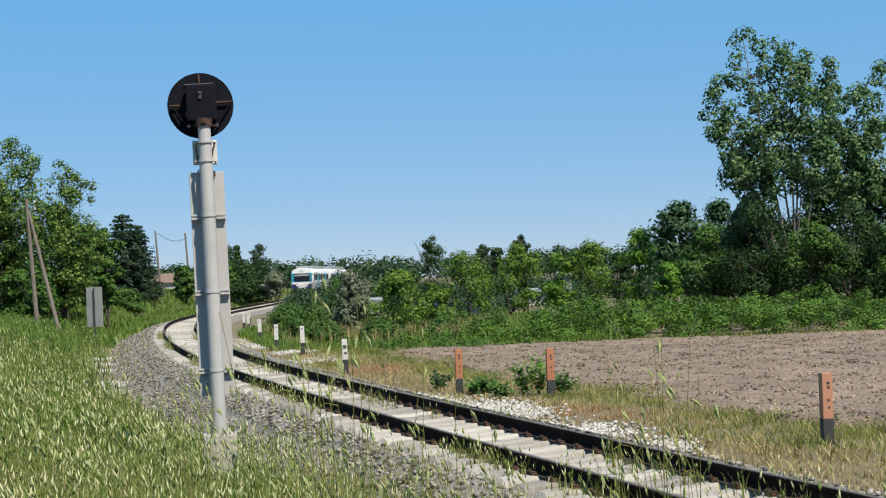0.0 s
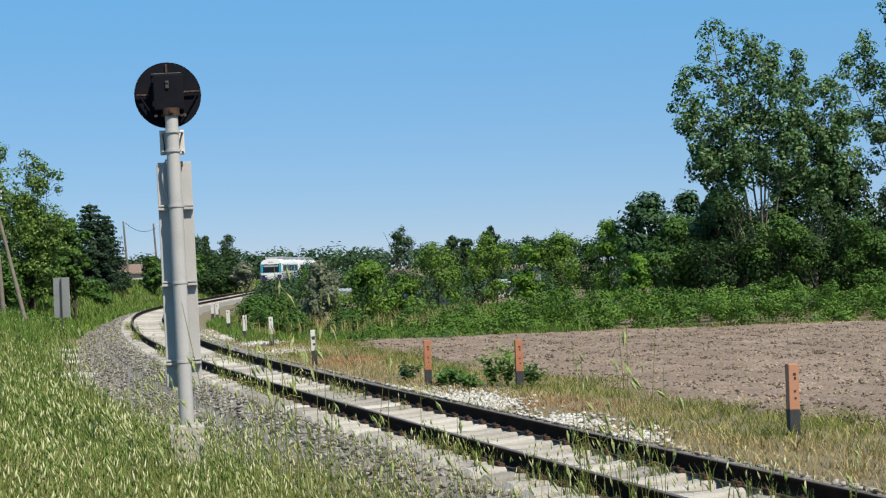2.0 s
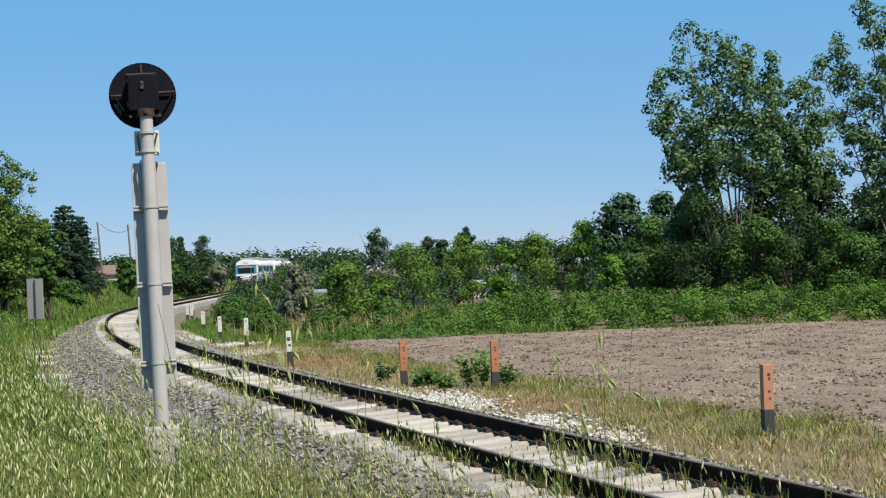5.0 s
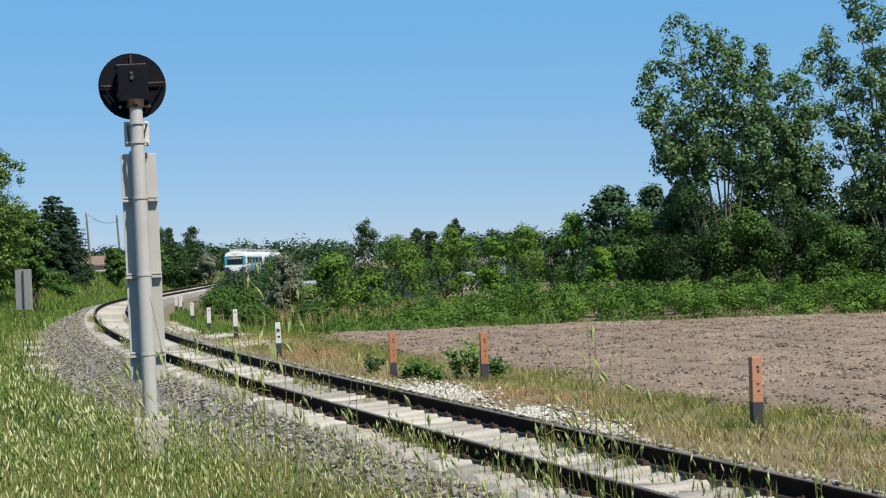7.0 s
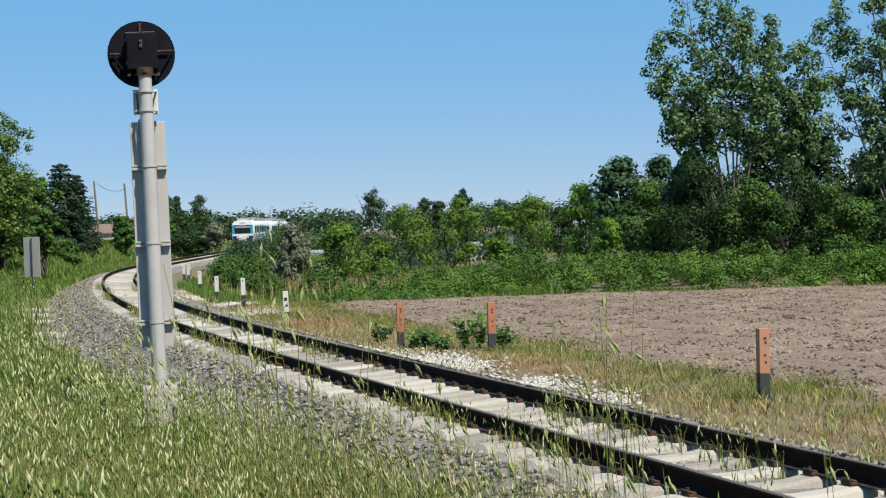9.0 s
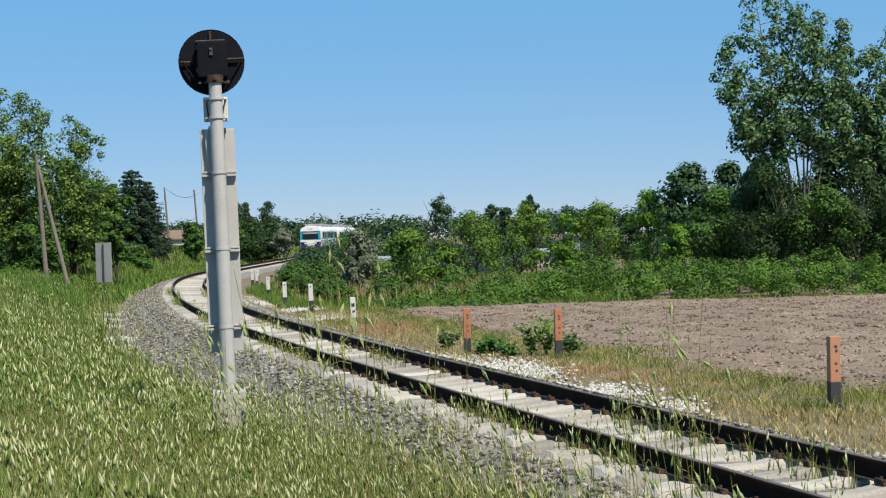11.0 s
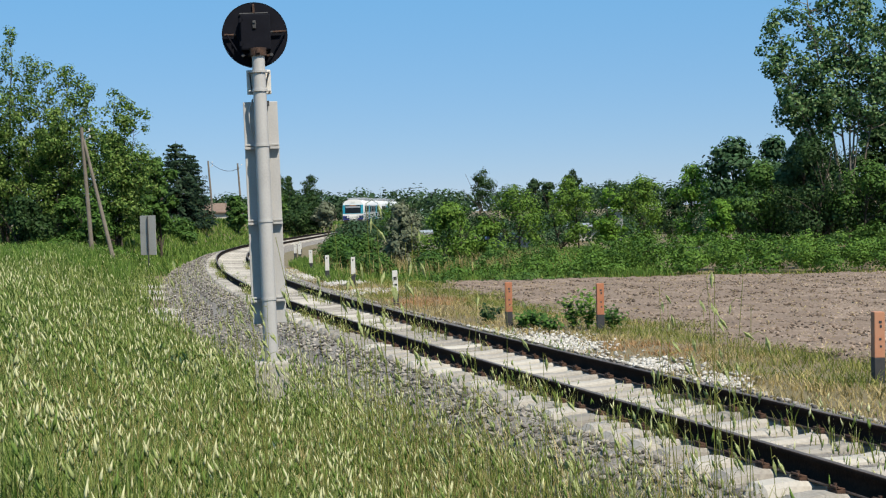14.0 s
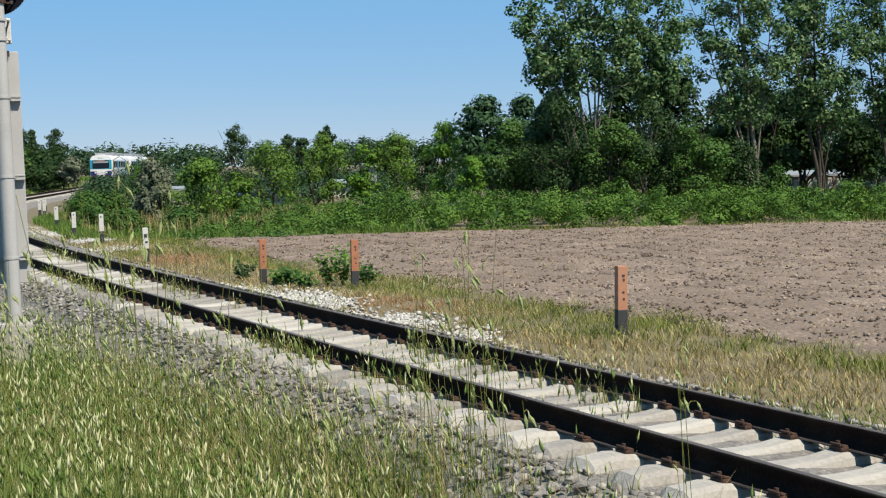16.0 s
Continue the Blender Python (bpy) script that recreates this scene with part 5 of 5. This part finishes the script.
OATS = [(-0.31, 4.30, 1.94), (-0.41, 4.50, 1.88), (-0.23, 4.60, 1.79), (-0.25, 4.20, 1.95), (0.63, 5.00, 1.76), (0.83, 4.60, 1.56), (-0.53, 5.20, 1.65), (-0.62, 5.00, 1.66), (-1.00, 6.00, 1.77), (-1.13, 6.50, 1.62), (-1.53, 5.50, 1.75), (-1.93, 6.50, 1.79), (0.60, 4.50, 1.61), (0.68, 4.40, 1.74), (-1.53, 5.50, 1.85), (-0.07, 5.20, 1.63), (-0.35, 4.50, 1.77), (0.66, 4.40, 1.83), (0.84, 4.40, 1.57), (0.28, 4.20, 1.50), (-1.24, 6.20, 1.65), (-0.19, 5.00, 1.55), (0.20, 4.80, 1.48), (-1.07, 6.00, 1.70), (0.48, 5.00, 1.51), (1.44, 4.40, 1.32), (0.05, 4.60, 1.47), (-1.31, 5.60, 1.55), (-1.62, 5.20, 1.60), (-1.30, 5.40, 1.81)]
for i, (x, y, top) in enumerate(OATS):
    oat_tuft(x, y, top, 500 + i)


# leafy weeds by the posts
def weed(x, y, h, r, seed, mat, n, label):
    rng = np.random.default_rng(seed)
    z0 = float(ground_z(x, y)[0])
    thing = empty("weed", Matrix.Translation((x, y, z0)), label, "weed", "weeds on the verge")
    lines = []
    tips = []
    for k in range(9):
        a = rng.uniform(0, 6.28)
        e = np.array([math.cos(a) * r * rng.uniform(0.2, 1), math.sin(a) * r * rng.uniform(0.2, 1), h * rng.uniform(0.55, 1.0)])
        q = np.linspace(0, 1, 5)[:, None]
        lines.append((e * np.concatenate([q ** 1.4, q ** 1.4, q], 1), 0.008 * (1 - 0.8 * q[:, 0])))
        tips.append(e)
    V, Q = tubes(lines, 5)
    st = np_mesh("stalk", V, Q, None, mat)
    st.parent = thing
    tips = np.array(tips)
    t = rng.uniform(0.25, 1.0, n)
    P = tips[rng.integers(0, 9, n)] * np.column_stack([t ** 1.4, t ** 1.4, t]) + rng.normal(0, 0.05, (n, 3))
    V, Q = leaf_cards(rng, P, np.tile([0, -0.3, 0.8], (n, 1)), 0.085)
    V[:, 2] = np.maximum(V[:, 2], 0.01)
    lv = np_mesh("foliage", V, Q, None, mat)
    lv.parent = thing


for i, (x, y, h, r, m) in enumerate(((1.75, 27.2, 0.85, 0.42, L_BRIGHT), (1.45, 27.0, 0.7, 0.4, L_OLIVE), (2.2, 26.9, 0.42, 0.35, L_MID), (0.75, 27.6, 0.4, 0.35, L_MID), (1.0, 26.6, 0.32, 0.35, L_MID), (0.5, 27.4, 0.3, 0.3, L_MID), (-0.2, 29.0, 0.35, 0.35, L_DARK))):
    weed(x, y, h, r, 400 + i, m, 260, "leafy green weed growing by the marker posts")


# ---- railcar standing on the bend ----
T_WHITE = material("coach_white", [(0.78, 0.78, 0.77), (0.84, 0.84, 0.83)], 1.0, 0.35, bump=0.02)
T_CYAN = material("coach_cyan", [(0.01, 0.30, 0.44), (0.015, 0.36, 0.52)], 1.0, 0.35, bump=0.02)
T_BLUE = material("coach_blue", [(0.015, 0.025, 0.20), (0.025, 0.035, 0.27)], 1.0, 0.35, bump=0.02)
T_GREY = material("coach_grey", [(0.30, 0.33, 0.37), (0.40, 0.43, 0.47)], 1.0, 0.4, bump=0.02)
T_GLASS = material("dark_glass", [(0.012, 0.02, 0.03), (0.025, 0.035, 0.045)], 0.6, 0.08, bump=0.0)
T_LAMP = material("lamp_glass", [(0.75, 0.74, 0.70), (0.85, 0.85, 0.82)], 3, 0.15, bump=0.0)
T_UNDER = material("grimy_underframe", [(0.012, 0.011, 0.010), (0.04, 0.036, 0.032)], 2, 0.85, bump=0.2)
T_ORANGE = material("display_orange", [(0.5, 0.16, 0.02), (0.6, 0.24, 0.05)], 9, 0.5, bump=0)


def slab(name, mat, parent, x0, x1, z0, z1, y0, y1, bevel=0.01, label=""):
    bm = bmesh.new()
    box(bm, (x0 + x1) / 2, (y0 + y1) / 2, (z0 + z1) / 2, x1 - x0, y1 - y0, z1 - z0, bevel)
    return part(name, bm, mat, parent, label)


def carriage(train, m, length, cab):
    """One car; its front is at y = 0 looking along -y, the roof up."""
    W = 1.36
    sec = [(-W * 0.9, 0.95), (-W, 1.15), (-W, 3.0), (-W * 0.93, 3.28), (-W * 0.72, 3.52), (-W * 0.35, 3.66), (0, 3.70), (W * 0.35, 3.66), (W * 0.72, 3.52), (W * 0.93, 3.28), (W, 3.0), (W, 1.15), (W * 0.9, 0.95)]
    bm = bmesh.new()
    rings = []
    for y, k in ((0.0, 0.93), (0.12, 0.985), (0.35, 1.0), (length - 0.3, 1.0), (length, 0.94)):
        rings.append([bm.verts.new((x * k, y + (0.22 * max(0, (z - 2.0)) ** 1.2 / 1.6 if y < 0.3 and cab else 0), 0.95 + (z - 0.95) * (0.97 + 0.03 * k))) for x, z in sec])
    for a, b in zip(rings, rings[1:]):
        for i in range(len(sec)):
            j = (i + 1) % len(sec)
            bm.faces.new((a[i], a[j], b[j], b[i]))
    bm.faces.new(rings[0])
    bm.faces.new(rings[-1][::-1])
    bmesh.ops.recalc_face_normals(bm, faces=bm.faces)
    body = part("carriage", bm, T_WHITE, train, "white, cyan and blue railcar carriage", smooth=True)
    body.matrix_world = m
    for side in (-1, 1):
        e = side * W
        a, b = sorted((e - side * 0.01, e + side * 0.012))
        slab("side_panel", T_GREY, body, a, b, 1.2, 1.85, 0.5, length - 0.3, 0)
        slab("side_stripe", T_BLUE, body, a, b, 1.02, 1.2, 0.5, length - 0.3, 0)
        a, b = sorted((e - side * 0.01, e + side * 0.010))
        slab("window_band", T_GREY, body, a, b, 2.02, 2.92, 1.1, length - 0.4, 0)
        y = 1.3
        while y + 1.5 < length:
            a, b = sorted((e - side * 0.02, e + side * 0.018))
            slab("side_window", T_GLASS, body, a, b, 2.12, 2.82, y, y + 1.25, 0.01)
            y += 1.55
        a, b = sorted((e - side * 0.02, e + side * 0.022))
        for dy in (length * 0.3, length * 0.72):
            slab("door", T_CYAN, body, a, b, 1.05, 2.95, dy, dy + 1.1, 0.01, "cyan sliding door")
    for y0, y1, w, h in ((1.0, 3.2, 0.8, 0.22), (4.6, 7.4, 0.95, 0.28), (8.6, 11.8, 0.9, 0.24), (13.2, 16.0, 0.85, 0.22)):
        slab("roof_unit", T_GREY, body, -w, w, 3.6, 3.66 + h, y0, min(y1, length - 0.6), 0.05, "grey roof equipment box")
    slab("underframe", T_UNDER, body, -1.15, 1.15, 0.55, 1.0, 0.4, length - 0.3, 0.03)
    for yb in (3.2, length - 3.2):
        bogie = slab("bogie", T_UNDER, body, -1.08, 1.08, 0.35, 0.68, yb - 1.55, yb + 1.55, 0.05)
        for yw in (yb - 1.1, yb + 1.1):
            for x in (-0.76, 0.76):
                bm = bmesh.new()
                rod(bm, (x - 0.065, yw, 0.42), (x + 0.065, yw, 0.42), 0.42, 0.42, 24)
                part("wheel", bm, T_UNDER, bogie)
    if cab:
        slab("cab_surround", T_CYAN, body, -1.285, 1.285, 1.9, 3.02, -0.03, 0.35, 0.03, "cyan cab front panel")
        slab("windscreen", T_GLASS, body, -1.0, 1.0, 1.98, 3.0, -0.06, 0.2, 0.05, "wide dark windscreen")
        slab("destination_display", T_ORANGE, body, -0.42, 0.42, 2.9, 2.97, -0.07, 0.0, 0.005, "orange lit destination display")
        slab("sun_blind", T_GREY, body, -0.92, 0.92, 2.66, 2.86, -0.066, 0.0, 0.005)
        slab("front_band", T_WHITE, body, -1.285, 1.285, 1.66, 1.9, -0.035, 0.3, 0.02)
        slab("lower_front", T_BLUE, body, -1.27, 1.27, 1.18, 1.66, -0.03, 0.3, 0.03, "dark blue lower cab front")
        slab("nose_panel", T_WHITE, body, -0.52, 0.52, 1.2, 1.7, -0.06, 0.2, 0.04)
        for x in (-0.66, 0.66):
            for dx, mat, lab in ((0.0, T_LAMP, "headlight"), (0.22, T_GLASS, "tail_light")):
                bm = bmesh.new()
                xx = x + (dx if x > 0 else -dx)
                rod(bm, (xx, -0.09, 1.5), (xx, 0.05, 1.5), 0.115, 0.12, 20)
                part(lab, bm, mat, body)
        bm = bmesh.new()
        rod(bm, (-0.16, 0.12, 3.36), (-0.16, 0.4, 3.36), 0.1, 0.1, 16)
        rod(bm, (0.16, 0.12, 3.36), (0.16, 0.4, 3.36), 0.1, 0.1, 16)
        part("upper_headlight", bm, T_LAMP, body)
        for x in (-0.86, 0.86):
            slab("buffer", T_UNDER, body, x - 0.3, x + 0.3, 0.9, 1.2, -0.45, 0.1, 0.03)
        slab("coupler", T_GREY, body, -0.16, 0.16, 0.8, 1.08, -0.5, 0.2, 0.02)
        slab("front_beam", T_GREY, body, -1.1, 1.1, 0.92, 1.16, -0.12, 0.2, 0.02)
        slab("snow_plough", T_UNDER, body, -1.15, 1.15, 0.22, 0.9, -0.02, 0.25, 0.03)


def build_train():
    train = empty("railcar_train", Matrix.Identity(4), "white, cyan and blue railcar train beyond the bend", "train")
    for k, (s0, length) in enumerate(((179.5, 16.0), (196.1, 16.0))):
        a, b = on_track(np.array([s0, s0 + length]))
        ang = math.atan2(b[1] - a[1], b[0] - a[0]) - math.pi / 2
        m = Matrix.Translation((a[0], a[1], 0)) @ Matrix.Rotation(ang, 4, "Z")
        carriage(train, m, length, k == 0)


build_train()


# ---- buildings and vehicles half hidden by leaves ----
B_WALL = material("limewashed_wall", [(0.52, 0.50, 0.45), (0.66, 0.64, 0.59)], 1.2, 0.9, bump=0.2)
B_TILE = material("clay_roof_tile", [(0.16, 0.11, 0.085), (0.27, 0.19, 0.145)], 2.5, 0.9, bump=0.4)
B_SHEET = material("grey_sheet_metal", [(0.40, 0.43, 0.45), (0.55, 0.57, 0.58)], 1.5, 0.45, 0.4, 0.1)
B_WOOD = material("old_boards", [(0.12, 0.10, 0.08), (0.22, 0.19, 0.16)], 3, 0.9, bump=0.3, each=0.5)
C_PAINT = material("silver_car_paint", [(0.34, 0.36, 0.38), (0.42, 0.44, 0.46)], 0.8, 0.3, 0.5, 0.0)
C_BLUE = material("blue_car_paint", [(0.06, 0.09, 0.14), (0.08, 0.12, 0.18)], 0.8, 0.3, 0.3, 0.0)


def house(name, label, x, y, z, turn, w, dp, h, rise, wall, roof, windows):
    b = empty(name, pose(x, y, z, 0, 0, turn), label, "building")
    for sx, sy, cx, cy in ((w, 0.2, 0, -dp / 2 + 0.1), (w, 0.2, 0, dp / 2 - 0.1), (0.2, dp - 0.4, -w / 2 + 0.1, 0), (0.2, dp - 0.4, w / 2 - 0.1, 0)):
        bm = bmesh.new()
        box(bm, cx, cy, h / 2, sx, sy, h)
        part("wall", bm, wall, b)
    bm = bmesh.new()
    o = 0.3
    pts = [(-w / 2 - o, -dp / 2 - o, h), (w / 2 + o, -dp / 2 - o, h), (w / 2 + o, dp / 2 + o, h), (-w / 2 - o, dp / 2 + o, h), (-w / 2 - o, 0, h + rise), (w / 2 + o, 0, h + rise)]
    v = [bm.verts.new(q) for q in pts] + [bm.verts.new((q[0], q[1], q[2] + 0.12)) for q in pts]
    for f in ((0, 1, 5, 4), (2, 3, 4, 5), (6, 10, 11, 7), (8, 11, 10, 9), (0, 6, 7, 1), (2, 8, 9, 3), (0, 4, 10, 6), (4, 3, 9, 10), (1, 7, 11, 5), (5, 11, 8, 2)):
        bm.faces.new([v[i] for i in f])
    bmesh.ops.recalc_face_normals(bm, faces=bm.faces)
    part("roof", bm, roof, b)
    for wx, wz, ww, wh in windows:
        fr = slab("window", T_WHITE, b, wx - ww / 2, wx + ww / 2, wz - wh / 2, wz + wh / 2, -dp / 2 - 0.03, -dp / 2 + 0.05, 0.01)
        slab("pane", T_GLASS, fr, wx - ww / 2 + 0.07, wx + ww / 2 - 0.07, wz - wh / 2 + 0.07, wz + wh / 2 - 0.07, -dp / 2 - 0.04, -dp / 2, 0)


house("house", "small white house with a clay tile roof", -28.4, 142, 0.3, 20, 4.4, 5.0, 2.1, 0.9, B_WALL, B_TILE, ((-1.5, 1.0, 0.8, 0.8), (1.2, 1.0, 0.8, 0.8)))
house("shed", "low pale shed with a flat sheet metal roof", 6.2, 101, -0.5, -6, 2.8, 3.0, 0.95, 0.2, B_WALL, B_SHEET, ((0.6, 0.8, 0.5, 0.4),))
house("shed", "tall narrow grey sheet metal shed", 8.75, 100, -0.5, 0, 0.7, 1.4, 2.1, 0.15, B_SHEET, B_SHEET, ())
house("hut", "old wooden hut with a sheet metal roof", 33.6, 84, -0.75, -8, 3.0, 2.4, 1.15, 0.25, B_WOOD, B_SHEET, ((0.5, 0.7, 0.5, 0.4),))
house("hut", "old wooden hut with a sheet metal roof", 38.2, 86, -0.75, -8, 3.6, 2.6, 1.1, 0.25, B_WOOD, B_SHEET, ((0.5, 0.7, 0.5, 0.4), (-0.8, 0.7, 0.5, 0.4)))
house("shed", "small whitewashed shed beside the undergrowth", -4.3, 77, -0.5, 0, 1.0, 1.2, 1.15, 0.15, B_WALL, B_SHEET, ())


def board_fence(x, y, n, step):
    f = empty("board_fence", pose(x, y, -0.6, 0, 0, -6), "low fence of uneven pale boards by the huts", "fence")
    rng = random.Random(9)
    for z in (0.3, 0.75):
        slab("rail", B_WOOD, f, 0, n * step, z - 0.03, z + 0.03, 0.02, 0.06, 0)
    for i in range(n):
        slab("board", B_WALL if i % 3 else B_WOOD, f, i * step, i * step + step * 0.8, 0.0, rng.uniform(0.85, 1.1), -0.015, 0.015, 0)


board_fence(31.5, 80.5, 34, 0.3)


def car(x, y, z, turn, paint, label):
    c = empty("car", pose(x, y, z, 0, 0, turn), label, "car")
    prof = [(-2.0, 0.35), (-2.05, 0.7), (-1.9, 0.88), (-1.05, 0.98), (-0.45, 1.38), (0.9, 1.42), (1.55, 1.05), (2.0, 0.95), (2.05, 0.6), (2.0, 0.35)]
    bm = bmesh.new()
    rings = [[bm.verts.new((px, yy, 0.35 + (pz - 0.35) * k)) for px, pz in prof] for yy, k in ((-0.82, 0.94), (-0.74, 1.0), (0.74, 1.0), (0.82, 0.94))]
    for a, b in zip(rings, rings[1:]):
        for i in range(len(prof)):
            j = (i + 1) % len(prof)
            bm.faces.new((a[i], a[j], b[j], b[i]))
    bm.faces.new(rings[0])
    bm.faces.new(rings[-1][::-1])
    bmesh.ops.recalc_face_normals(bm, faces=bm.faces)
    part("body", bm, paint, c)
    for sgn in (-1, 1):
        bm = bmesh.new()
        vs = [bm.verts.new((px, sgn * 0.832 + d, pz)) for d in (-0.01, 0.01) for px, pz in ((-0.85, 0.95), (-0.4, 1.25), (0.85, 1.28), (1.3, 0.95))]
        for f in ((0, 1, 2, 3), (7, 6, 5, 4), (0, 4, 5, 1), (1, 5, 6, 2), (2, 6, 7, 3), (3, 7, 4, 0)):
            bm.faces.new([vs[i] for i in f])
        bmesh.ops.recalc_face_normals(bm, faces=bm.faces)
        part("side_window", bm, T_GLASS, c)
        for px in (-1.25, 1.3):
            bm = bmesh.new()
            rod(bm, (px, sgn * 0.68, 0.31), (px, sgn * 0.85, 0.31), 0.31, 0.31, 20)
            wh = part("wheel", bm, T_UNDER, c)
            bm = bmesh.new()
            rod(bm, (px, sgn * 0.84, 0.31), (px, sgn * 0.862, 0.31), 0.18, 0.17, 16)
            part("rim", bm, T_GREY, wh)


car(-25.0, 100, float(ground_z(-25.0, 100)[0]) - 0.25, 25, C_PAINT, "silver parked car in tall grass under the trees")
car(0.0, 80, -0.85, 10, C_BLUE, "blue parked car half hidden by the trees")


# ---- single stones nearest to the path ----
def loose_stones(owner, name, mat, count, size, seed, spots):
    """Separate stones sharing a few meshes, lying on the piece of ground they belong to."""
    rng = np.random.default_rng(seed)
    kinds = []
    for k in range(6):
        V, F = stones(rng, np.zeros((1, 3)), size)
        me = bpy.data.meshes.new(name)
        me.from_pydata(V.tolist(), [], F.tolist())
        me.materials.append(mat)
        kinds.append(me)
    for q in spots(rng, count):
        ob = new(name, kinds[int(rng.integers(0, 6))])
        ob.parent = owner
        ob.matrix_world = Matrix.Translation(q) @ Matrix.Rotation(rng.uniform(0, 6.28), 4, "Z") @ Matrix.Scale(rng.uniform(0.8, 1.5), 4)


def shoulder_spots(rng, n):
    s, d = rng.uniform(10, 22, n), rng.uniform(-2.9, -1.35, n)
    return on_track(s, d, bed_z(d) + 0.03)


loose_stones(bpy.data.objects["ballast_bed"], "ballast_stone", M_BALLAST, 300, 0.04, 600, shoulder_spots)
